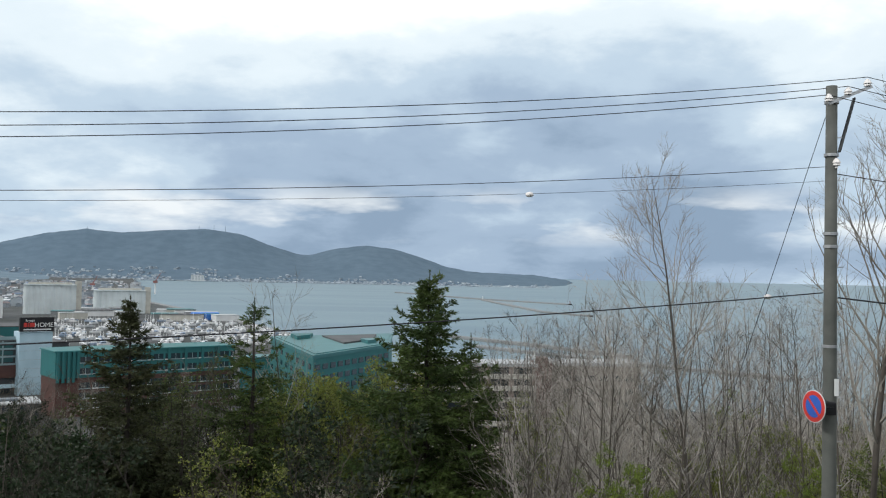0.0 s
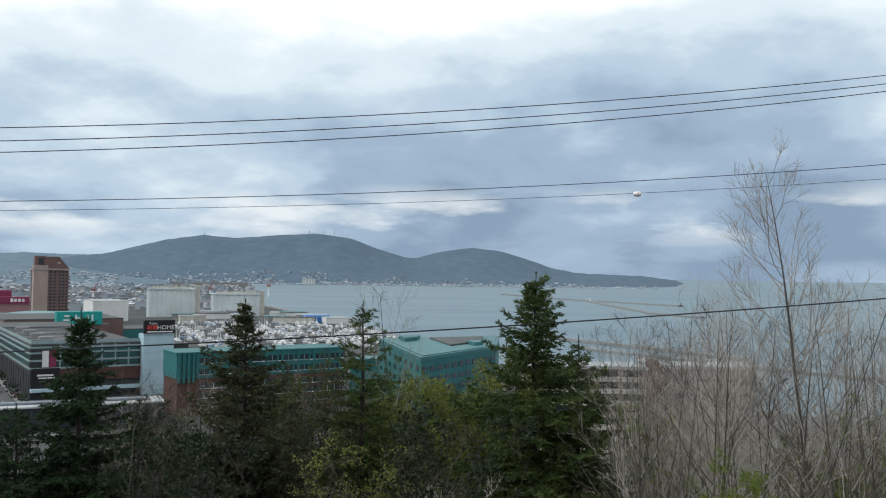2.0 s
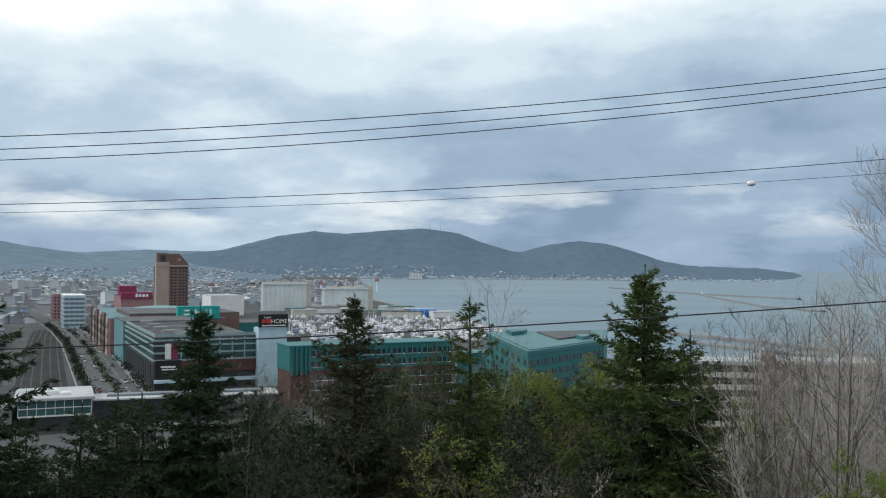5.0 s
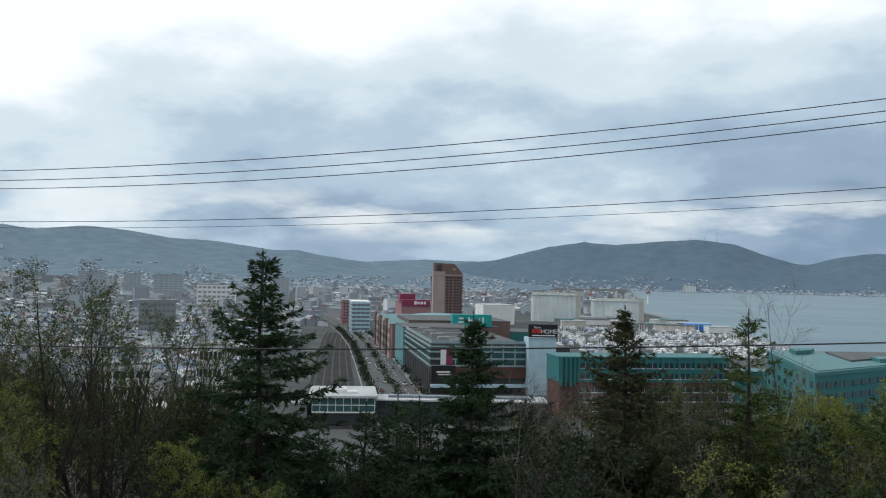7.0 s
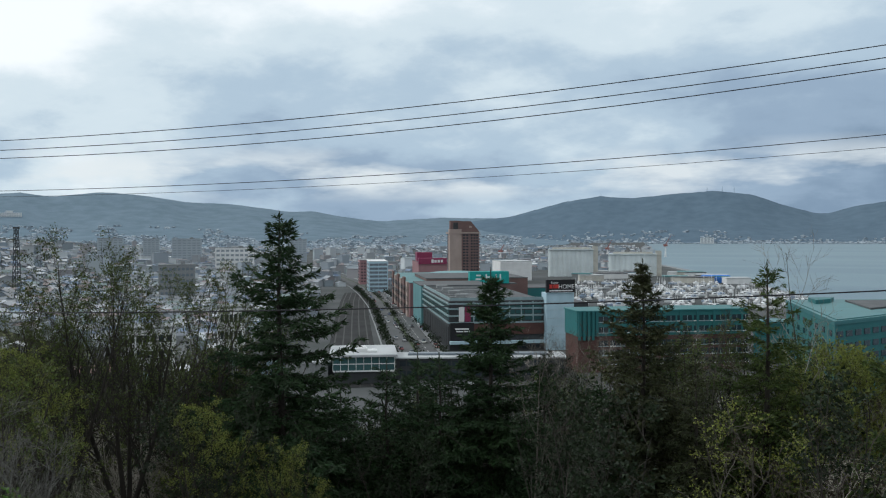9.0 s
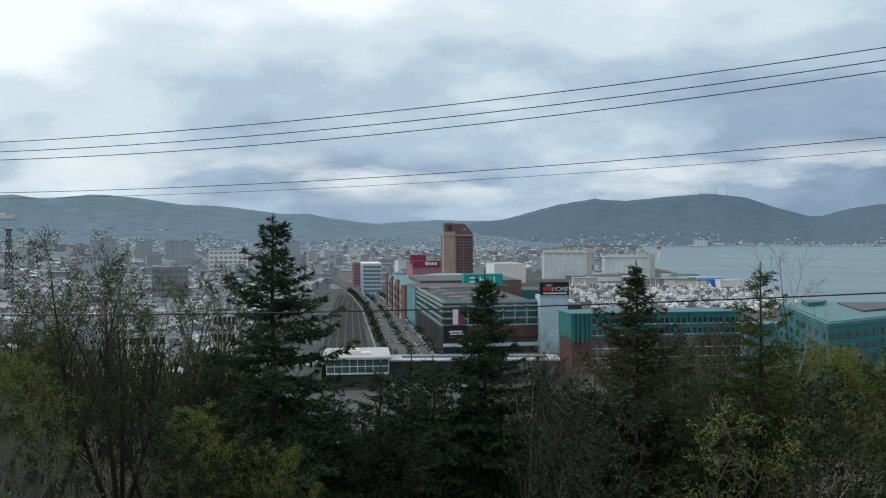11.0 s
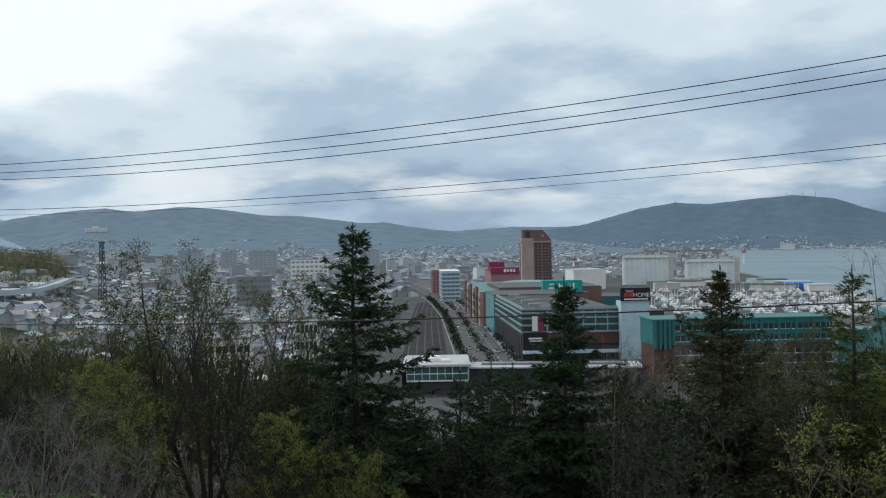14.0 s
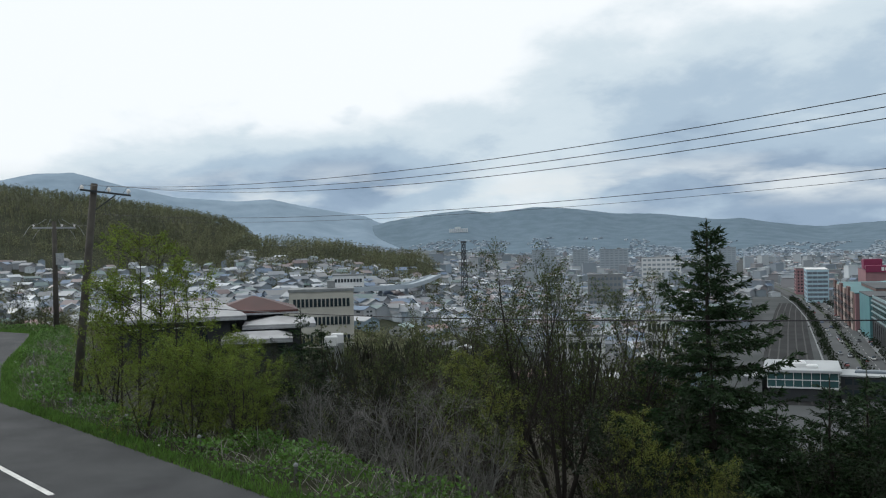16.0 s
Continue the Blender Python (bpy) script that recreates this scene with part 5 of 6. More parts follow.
def near_house(az, d, zeave, w, l, rise, rz, roof, wall, label):
    x, y = polar(az, d)
    gz = ground_z(x, y)
    h = thing("house", label, "house", pose(x, y, gz - 0.3, 0, 0, rz))
    e = zeave - gz + 0.3
    part("wall", Shape().box(-w / 2, w / 2, -l / 2, l / 2, -1.5, e), wall, h)
    ro = part("roof", hip_roof(w, l, rise, 1.1), roof, h)
    ro.matrix_basis = pose(0, 0, e)
    for i in range(4):
        x0 = -w / 2 + 0.8 + i * (w - 1.6) / 4
        wn = part("window", Shape().box(x0, x0 + (w - 1.6) / 4 - 0.8, -l / 2 - 0.05, -l / 2 + 0.05, e - 2.0, e - 0.8), M["glass"], h)
        part("frame", Shape().box(x0 - 0.06, x0 + (w - 1.6) / 4 - 0.74, -l / 2 - 0.09, -l / 2 - 0.05, e - 0.8, e - 0.72), M["white"], wn)
    part("gutter", Shape().box(-w / 2 - 1.1, w / 2 + 1.1, -l / 2 - 1.2, -l / 2 - 1.1, e - 0.3, e - 0.16), M["steel"], h)
    return h


near_house(76.2, 69, 50.75, 7.6, 7, 0.9, 76, M["roof_metal"], M["dark"], "dark house with a broad pale metal hip roof")
near_house(71.4, 72, 50.8, 4.4, 4.5, 1.0, 72, M["roof_red"], M["dark"], "dark house with a red-brown metal hip roof")
near_house(69.8, 68, 50.0, 3.0, 4, 0.4, 69, M["roof_metal"], M["dark"], "low extension with a pale metal roof")
near_house(71.2, 64, 49.3, 2.6, 2.5, 0.35, 70, M["roof_metal"], M["dark"], "small porch house with a pale metal roof")
for az, d in ((66.6, 66), (66.2, 68)):
    x, y = polar(az, d)
    z = ground_z(x, y)
    tk = thing("water_tank", "white tank unit on a small concrete base", "tank", pose(x, y, z, 0, 0, 66))
    part("base", Shape().box(-0.5, 0.5, -0.4, 0.4, -0.5, 48.2 - z), M["concrete"], tk)
    part("body", Shape().box(-0.48, 0.48, -0.4, 0.4, 48.2 - z, 48.9 - z, bevel=0.08), M["white"], tk)


# ---- trees ----
def limb(sh, p, d, length, r0, r1, rng, bend=0.25, segs=4, sides=5, lift=0.05):
    pts, rads = [Vector(p)], [r0]
    d = Vector(d).normalized()
    for i in range(segs):
        d = (d + Vector((rng.uniform(-bend, bend), rng.uniform(-bend, bend), rng.uniform(-bend, bend) + lift))).normalized()
        pts.append(pts[-1] + d * (length / segs))
        rads.append(r0 + (r1 - r0) * (i + 1) / segs)
    sh.tube(pts, rads, sides, caps=False)
    return pts, d


def broad_tree(seed, h, trunk_r, limbs, spread=0.6, first=0.25, twigs=5, leaf=0, leaf_size=0.08, stems=1, fine=0.006, up=0.10, sub=4, sides=4, fan=0.0, lean0=0.35):
    """Trunk and crown of a bare or budding tree: returns trunk, crown and leaf shapes."""
    rng = random.Random(seed)
    trunk, crown, leaves = Shape(), Shape(), Shape()
    for s in range(stems):
        lean = Vector((lean0 * math.cos(s * 2.4 + seed), lean0 * math.sin(s * 2.4 + seed), 1)) * rng.uniform(0.8, 1.2) if stems > 1 else Vector((rng.uniform(-0.05, 0.05), rng.uniform(-0.05, 0.05), 1))
        hh = h * rng.uniform(0.75, 1.0) if stems > 1 else h
        pts, _ = limb(trunk, (rng.uniform(-0.2, 0.2) * (stems > 1), rng.uniform(-0.2, 0.2) * (stems > 1), -0.5), lean, hh + 0.5, trunk_r, fine * 1.3, rng, 0.07 if stems > 1 else 0.035, 9, 7, 0.05)
        for i in range(limbs):
            t = first + (0.97 - first) * (i + rng.random()) / limbs
            k2 = min(int(t * 9), 8)
            p = pts[k2].lerp(pts[k2 + 1], t * 9 - k2)
            d = (pts[k2 + 1] - pts[k2]).normalized()
            ll = h * ((0.42 * (1 - t) + 0.10) * (1 - fan) + (0.16 + 0.14 * math.sin(math.pi * t)) * fan) * rng.uniform(0.7, 1.2)
            rr = trunk_r * (1 - t) * 0.5 + fine * 1.4
            lp, _ = limb(crown, p, side_way(d, rng, spread * rng.uniform(0.8, 1.3)), ll, rr, fine, rng, 0.2, 5, sides, up)
            for j in range(twigs):
                u = 0.25 + 0.75 * (j + rng.random()) / twigs
                q = min(int(u * 5), 4)
                bp = lp[q].lerp(lp[q + 1], u * 5 - q)
                bd = (lp[q + 1] - lp[q]).normalized()
                bl = ll * 0.45 * (1.15 - u) + 0.2
                tp, _ = limb(crown, bp, side_way(bd, rng, rng.uniform(0.4, 0.9)), bl, max(fine, rr * 0.4), fine * 0.8, rng, 0.22, 3, 3, up)
                for g in range(sub):
                    u2 = rng.uniform(0.2, 1)
                    q2 = min(int(u2 * 3), 2)
                    gp = tp[q2].lerp(tp[q2 + 1], u2 * 3 - q2)
                    gd = side_way((tp[q2 + 1] - tp[q2]).normalized(), rng, rng.uniform(0.4, 0.9))
                    gl = bl * rng.uniform(0.3, 0.6) + 0.1
                    gt, _ = limb(crown, gp, gd, gl, fine * 0.9, fine * 0.5, rng, 0.2, 2 if sides > 3 else 1, 3, up)
                    for m2 in range(leaf):
                        lpnt = gt[0].lerp(gt[-1], rng.uniform(0.3, 1.05)) + Vector((rng.uniform(-1, 1), rng.uniform(-1, 1), rng.uniform(-1, 1))) * leaf_size * 1.5
                        dd = Vector((rng.uniform(-1, 1), rng.uniform(-1, 1), rng.uniform(-0.6, 0.9))).normalized()
                        sz = leaf_size * rng.uniform(0.6, 1.3)
                        leaves.blade(lpnt, dd, side_way(dd, rng, 1.5708), sz * 1.15, sz)
    return trunk, crown, leaves


def tree_thing(name, label, category, shapes, bark, leafmat, m, group="", trunk_bark=None):
    t = thing(name, label, category, m, group)
    part("trunk", shapes[0], trunk_bark or bark, t, smooth=True)
    part("crown", shapes[1], bark, t)
    if shapes[2].v:
        part("foliage", shapes[2], leafmat, t)
    return t


def spruce(seed, h, radius, label, m, bare=0.0, tint="needles", fine=1.0, lean=0.0):
    """A spruce: whorls of drooping branches with upturned ends, each carrying flat sprays of needled twigs."""
    rng = random.Random(seed)
    t = thing("spruce_tree", label, "tree", m, "spruces on the slope")
    tr = Shape()
    bow = [Vector((0, 0, -0.6)), Vector((0.06 + lean * 0.2, 0, h * 0.4)), Vector((-0.05 + lean * 0.6, 0.03, h * 0.75)), Vector((lean, 0, h))]
    tr.tube(bow, [h * 0.014, h * 0.010, h * 0.005, 0.011], 8)
    part("trunk", tr, M["bark_dark"], t, smooth=True)
    br, nd = Shape(), Shape()
    z = h * 0.06
    fat = [rng.uniform(0.7, 1.2) for _ in range(7)]

    def spray(q, way, length, count, wide):
        for g in range(count):
            w2 = (way + Vector((rng.uniform(-0.7, 0.7), rng.uniform(-0.7, 0.7), rng.uniform(-0.65, 0.55)))).normalized()
            nd.blade(q + way * (length * (g + rng.random()) / count), w2, side_way(w2, rng, 1.5708), rng.uniform(0.15, 0.28), wide)

    while z < h - 0.45:
        u = z / h
        L = 1.36 * radius * (1 - u) ** 0.90 * (0.8 + 0.2 * smooth(0.0, 0.2, u)) + 0.10
        L *= rng.uniform(0.78, 1.12)
        n = 7 if u < 0.6 else 5
        off = rng.uniform(0, 6.28)
        cx = lean * u * u
        for i in range(n):
            th = off + 6.283 * i / n + rng.uniform(-0.35, 0.35)
            if rng.random() < bare * (0.3 + 0.7 * u) + 0.06:
                continue
            ln = L * rng.uniform(0.42, 1.15) * fat[int(th / 6.2832 * 7) % 7]
            rise = -0.30 + 1.05 * u ** 1.7 + rng.uniform(-0.28, 0.28)
            d = Vector((math.cos(th), math.sin(th), rise)).normalized()
            side = Vector((-math.sin(th), math.cos(th), 0))
            pts = [Vector((cx, 0, z + rng.uniform(-0.16, 0.16)))]
            steps = max(2, int(ln / 0.25))
            for k4 in range(steps):
                d = (d + Vector((0, 0, 0.12 if k4 > steps * 0.5 else -0.035)) + side * rng.uniform(-0.1, 0.1)).normalized()
                pts.append(pts[-1] + d * ln / steps)
            br.tube(pts, [0.026 * (1 - u) * (1 - k4 / (steps + 1)) + 0.005 for k4 in range(steps + 1)], 3, caps=False)
            wide = 0.050 + 0.055 * (1 - u)
            for k4 in range(1, steps + 1):
                q = pts[k4]
                ax = (pts[k4] - pts[k4 - 1]).normalized()
                f4 = k4 / steps
                if f4 < 0.18 and u < 0.7:
                    continue
                tl = 0.12 + min(0.55, 0.40 * ln * (1.05 - f4))
                for sg in (-1, 1):
                    if rng.random() < bare * 0.7:
                        continue
                    way = (ax * rng.uniform(0.5, 0.9) + side * sg * rng.uniform(0.6, 1.0) + Vector((0, 0, rng.uniform(-0.55, 0.05)))).normalized()
                    spray(q - ax * rng.uniform(0, 0.2), way, tl * rng.uniform(0.6, 1.15), max(3, int((7 + 14 * tl) * fine)), wide)
                spray(q - ax * 0.25, ax, 0.28, 7 if fine >= 1 else 5, wide * 0.9)
        z += (0.15 + 0.12 * (1 - u) + 0.06 * rng.random()) / min(1.0, fine)
    for k4 in range(26):
        w2 = Vector((rng.uniform(-0.7, 0.7), rng.uniform(-0.7, 0.7), 1)).normalized()
        zz = h - 0.02 - 0.6 * rng.random()
        nd.blade(Vector((lean * (zz / h) ** 2, 0, zz)), w2, side_way(w2, rng, 1.5708), 0.10 + 0.10 * (h - zz), 0.035)
    part("crown", br, M["bark_dark"], t)
    part("foliage", nd, M[tint], t)
    return t


def stand(az, d, ztip=None, h=None):
    x, y = polar(az, d)
    g = ground_z(x, y)
    return x, y, g - 0.1, (ztip - g + 0.1 if ztip is not None else h)


def spruce_at(seed, az, el, d, radius, label, bare=0.0, tint="needles", fine=1.0):
    x, y, g, h = stand(az, d, 55 + d * math.tan(radians(el)))
    return spruce(seed, h, radius, label, pose(x, y, g, 0, 0, seed * 50), bare, tint, fine)


spruce_at(1, 0.85, 0.43, 34, 4.9, "tall dense dark green spruce on the slope", 0.0, "needles_lit", 1.2)
spruce_at(2, 42.6, 1.6, 31, 4.3, "tall open-crowned dark spruce on the slope", 0.24, "needles", 1.15)
spruce_at(3, 29.05, -2.15, 33, 3.3, "slender dark green spruce on the slope", 0.0, "needles", 1.1)
spruce_at(4, 19.4, -1.5, 35, 4.3, "brownish thinning spruce among bare bushes", 0.10, "needles_brown", 1.1)
spruce_at(5, 12.0, -1.55, 37, 4.4, "ragged sunlit-olive spruce with a broken crown", 0.5, "needles_lit", 1.1)
spruce_at(6, -1.9, -3.6, 36, 3.4, "smaller dark spruce beside a taller one", 0.1, "needles_lit", 0.8)
spruce_at(7, 33.8, -7.4, 36, 3.6, "short dark spruce low on the slope", 0, "needles", 0.7)
spruce_at(8, 35.8, -8.0, 34, 3.6, "short dark spruce low on the slope", 0, "needles", 0.7)
spruce_at(9, 46.4, -6.8, 37, 3.0, "short dark spruce low on the slope", 0, "needles", 0.7)
spruce_at(10, 25.6, -8.2, 35, 3.2, "short dark spruce low on the slope", 0, "needles", 0.7)
spruce_at(11, 32.4, -7.6, 33, 3.4, "short dark spruce beside a taller one", 0, "needles", 0.7)
spruce_at(12, 16.2, -7.6, 33, 2.4, "short ragged spruce low on the slope", 0.2, "needles_brown", 0.7)
spruce_at(14, 38.8, -9.6, 33, 3.4, "short dark spruce low on the slope", 0, "needles", 0.8)
spruce_at(13, 22.0, -8.8, 34, 2.6, "short dark spruce low on the slope", 0, "needles", 0.7)

# large bare tree and the bare wood round it
x, y, g, h = stand(-16.2, 30, 55 + 30 * math.tan(radians(6.9)))
tree_thing("bare_tree", "tall bare grey-brown tree with upswept limbs", "tree", broad_tree(21, h, 0.10, 34, 0.75, 0.30, 7, 0, up=0.13, fine=0.0052, sub=5), M["bark"], None, pose(x, y, g), "", M["bark_brown"])
x, y, g, h = stand(-25.7, 22, 55 + 22 * math.tan(radians(9.8)))
tree_thing("bare_tree", "tall bare pale tree beside the utility pole", "tree", broad_tree(22, h, 0.10, 26, 0.65, 0.30, 7, 0, up=0.13, fine=0.005), M["bark"], None, pose(x, y, g), "", M["bark_brown"])

protos_t = [tree_thing("bare_tree", "slender bare grey tree in the wood", "tree", broad_tree(30 + i, 9.0, 0.052, 17, 0.62, 0.22, 5, 0, up=0.10, fine=0.0032, sides=3), (M["bark_pale"], M["bark"], M["bark_pale"], M["bark_brown"])[i], None, pose(0, 0, -300), "bare trees of the wood", M["bark_brown"]) for i in range(4)]
rng = random.Random(77)
first = [True] * 4


def scatter(proto, i, flags, m, s):
    if flags[i]:
        flags[i] = False
        proto[i].matrix_basis = m @ Matrix.Scale(s, 4)
        return
    c = copy_thing(proto[i], m)
    c.matrix_basis = m @ Matrix.Scale(s, 4)


for i in range(105):
    az = rng.uniform(-33, -4.5)
    d = rng.uniform(24, 62)
    x, y = polar(az, d)
    g = ground_z(x, y)
    top = 55 + d * math.tan(radians(rng.uniform(-5.5, -0.6) - (1.8 if az > -9 else 0)))
    s = max(0.35, (top - g) / 9.0)
    scatter(protos_t, i % 4, first, pose(x, y, g - 0.1, 0, 0, rng.uniform(0, 360)), s)
for az, d, el in ((-6.5, 33, -1.6), (8.5, 40, -1.0), (-4.6, 35, -3.0), (16.2, 36, -5.5), (23.5, 33, -6.2), (26.5, 30, -6.8)):
    x, y, g, h = stand(az, d, 55 + d * math.tan(radians(el)))
    scatter(protos_t, 3 if az > 10 else int(az * 3) % 4, first, pose(x, y, g, 0, 0, az * 40), h / 9.0)

for i in range(26):
    az, d = 12.6 + i * 0.62 + rng.uniform(-0.3, 0.3), rng.uniform(44, 62)
    x, y, g, h = stand(az, d, 55 + d * math.tan(radians(-6.1 - 1.6 * rng.random() - 0.05 * (az - 12))))
    scatter(protos_t, 1 + 2 * (i % 2), first, pose(x, y, g, 0, 0, i * 67), h / 9.0)

# budding trees
spring = [tree_thing("budding_tree", "budding tree with yellow-green young leaves", "tree", broad_tree(40 + i, 7.0, 0.07, 13, 0.75, 0.12, 6, 15, 0.057, 3, up=0.1, fine=0.004, sub=3, sides=3, fan=0.35, lean0=0.22), M["bark_dark"], M["leaf_spring"], pose(0, 0, -300), "budding trees") for i in range(2)]
olive = [tree_thing("budding_tree", "wide-crowned tree with fine olive-green buds", "tree", broad_tree(50 + i, 9.0, 0.10, 16, 0.62, 0.26, 6, 11, 0.051, 4, up=0.12, fine=0.0042, sub=3, sides=3, fan=0.85, lean0=0.34), M["bark_dark"], M["leaf_olive"], pose(0, 0, -300), "olive budding trees") for i in range(2)]
fs, fo = [True, True], [True, True]
for k3, (az, d, el) in enumerate(((7.0, 38, -4.9), (8.8, 41, -5.2), (5.0, 40, -5.4), (3.4, 44, -5.9), (6.0, 46, -5.3), (9.8, 44, -5.8), (-7.5, 42, -7.0), (47.5, 26, -9.5), (41.8, 26, -12.5), (57.5, 30, -5.6), (-20, 34, -7.5), (-24, 29, -8.5), (-22, 31, -9), (-26.5, 27, -9.5), (-18, 33, -9.5), (4.6, 38, -8.5))):
    x, y, g, h = stand(az, d, 55 + d * math.tan(radians(el)))
    scatter(spring, k3 % 2, fs, pose(x, y, g, 0, 0, az * 37), max(0.4, h / 7.0))
for k3, (az, d, el) in enumerate(((14.2, 40, -6.0), (12.4, 41, -6.4), (10.8, 42, -5.8), (21.5, 40, -8.5), (52.2, 34, 0.05), (49.6, 37, -1.2), (55.8, 33, -2.2), (58.8, 36, -2.6), (61.5, 40, -4.6), (46.8, 38, -3.6), (64.5, 44, -5.6))):
    x, y, g, h = stand(az, d, 55 + d * math.tan(radians(el)))
    scatter(olive, k3 % 2, fo, pose(x, y, g, 0, 0, az * 37), max(0.4, h / 9.0))

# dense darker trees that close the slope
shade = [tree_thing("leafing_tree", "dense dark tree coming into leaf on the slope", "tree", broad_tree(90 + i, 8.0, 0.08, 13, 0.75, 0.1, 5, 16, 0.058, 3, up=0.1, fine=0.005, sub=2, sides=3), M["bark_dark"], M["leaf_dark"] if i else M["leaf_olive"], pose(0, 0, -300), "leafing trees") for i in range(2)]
fd = [True, True]
rng = random.Random(15)
for i in range(44):
    az = 3.5 + i * 1.02 + rng.uniform(-0.4, 0.4)
    if az < 10 or 34.6 < az < 41.3 or abs(az - 29.1) < 1.5 or abs(az - 19.2) < 1.2 or abs(az - 42.6) < 2:
        continue
    d = rng.uniform(36, 46)
    x, y, g, h = stand(az, d, 55 + d * math.tan(radians(lerp_table(az, [(3, -6.4), (8, -5.8), (14, -6.3), (19, -6.7), (24, -7.1), (30, -7.9), (34, -8.6), (45, -6.5)]) - 2.2 * rng.random() ** 2)))
    scatter(shade, 1 if az > 14 and i % 3 else 0, fd, pose(x, y, g, 0, 0, rng.uniform(0, 360)), h / 8.0)

for az, d, el in ((65.2, 40, -6.0), (67.0, 42, -5.8), (68.8, 41, -6.2), (70.6, 40, -6.0), (72.2, 44, -5.4), (71.4, 48, -5.2), (70.2, 47, -5.6), (69.0, 46, -6.0), (63.0, 40, -6.0), (73.6, 42, -5.2), (82.9, 78, -2.4), (84.1, 80, -1.5), (85.3, 84, -1.2), (86.6, 80, -1.4), (83.6, 70, -3.6)):
    x, y, g, h = stand(az, d, 55 + d * math.tan(radians(el)))
    scatter(shade, int(az) % 2, fd, pose(x, y, g, 0, 0, az * 77), h / 8.0)
# trees by the left-hand pole and the house
maple = [tree_thing("budding_tree", "yellow-green maple coming into leaf beside the road", "tree", broad_tree(140 + i, 8.0, 0.08, 17, 0.95, 0.06 if i else 0.2, 6, 13 if i else 18, 0.075, 1 if i == 0 else 3, up=0.06, fine=0.005, sub=3, sides=3, fan=0.75 if i == 0 else 0.45, lean0=0.3), M["bark_dark"], M["leaf_maple"], pose(0, 0, -300), "maples beside the road") for i in range(3)]
fm = [True] * 3
for az, d, el, kind in ((78.4, 30, 1.5, 0), (77.2, 31, 0.9, 0), (75.4, 31, -0.6, 0), (76.2, 29, -1.4, 0), (79.4, 31, -1.0, 0), (80.0, 33, -3.0, 1), (74.0, 29, -3.6, 2), (72.4, 28, -4.8, 1), (76.8, 27, -4.6, 2), (71.4, 27, -6.2, 1), (73.8, 25.5, -6.0, 2), (80.8, 38, -4.2, 1), (72.6, 24.5, -7.8, 1), (78.2, 26, -6.8, 2), (70.4, 29, -6.8, 2), (75.4, 25, -7.0, 1)):
    x, y, g, h = stand(az, d, 55 + d * math.tan(radians(el)))
    scatter(maple, kind, fm, pose(x, y, g, 0, 0, az * 31), max(0.35, h / 8.0))
for az, d, el in ((-11.2, 21, -11.0), (-12.4, 22, -12.2), (-22.5, 24, -10.5)):
    x, y, g, h = stand(az, d, 55 + d * math.tan(radians(el)))
    scatter(maple, 1, fm, pose(x, y, g, 0, 0, az * 31), max(0.3, h / 8.0))
twiggy = [tree_thing("bare_shrub", "domed bare grey shrub with fine twigs", "shrub", broad_tree(60 + i, 4.0, 0.04, 12, 0.8, 0.1, 6, 0, stems=5, up=0.06, fine=0.0034, sides=3, fan=0.6, lean0=0.5), M["bark_grey"], None, pose(0, 0, -300), "bare shrubs") for i in range(3)]
ft = [True] * 3
for az, d, el in ((61.6, 18, -7.2), (64.2, 24, -9.0), (57.4, 19, -10.2), (67.0, 26, -7.6), (69.0, 28, -8.0)):
    x, y, g, h = stand(az, d, 55 + d * math.tan(radians(el)))
    scatter(twiggy, int(az) % 3, ft, pose(x, y, g, 0, 0, az * 31), max(0.5, h / 4.0))

# pines beside the near house
for az, d, el in ((68.5, 62, -3.4), (69.4, 58, -5.6), (67.2, 62, -4.6), (74.5, 78, -2.9)):
    x, y, g, h = stand(az, d, 55 + d * math.tan(radians(el)))
    spruce(int(az * 10), h, 2.0, "dark garden pine beside the house", pose(x, y, g), 0.1, "needles", 0.6)

# bushes that cover the slope
bushes = []
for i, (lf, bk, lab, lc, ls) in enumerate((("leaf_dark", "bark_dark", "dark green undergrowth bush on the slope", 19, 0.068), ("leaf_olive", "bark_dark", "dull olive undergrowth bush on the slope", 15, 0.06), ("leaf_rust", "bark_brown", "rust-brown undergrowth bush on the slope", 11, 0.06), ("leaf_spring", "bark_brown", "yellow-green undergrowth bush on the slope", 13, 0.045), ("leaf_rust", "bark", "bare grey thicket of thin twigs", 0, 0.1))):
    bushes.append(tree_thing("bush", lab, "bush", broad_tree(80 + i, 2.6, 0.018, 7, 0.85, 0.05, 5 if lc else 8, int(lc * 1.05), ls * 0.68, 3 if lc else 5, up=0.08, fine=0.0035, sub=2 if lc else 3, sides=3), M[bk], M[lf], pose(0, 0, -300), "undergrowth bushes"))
fb = [True] * 5
rng = random.Random(4)


def cover_top(az):
    """Highest sight angle to which the undergrowth reaches, by azimuth."""
    return lerp_table(az, [(-34, -6.5), (-20, -5.5), (-9, -6.6), (-3, -8.0), (2, -6.5), (8, -5.6), (14, -6.3), (19, -6.7), (24, -7.1), (30, -7.9), (34, -8.6), (36, -11.5), (39, -12.0), (42, -9.5), (46, -6.0), (58, -5.4), (62, -4.9), (66, -5.3), (67.5, -7.2), (72, -7.0), (86, -7.0)])


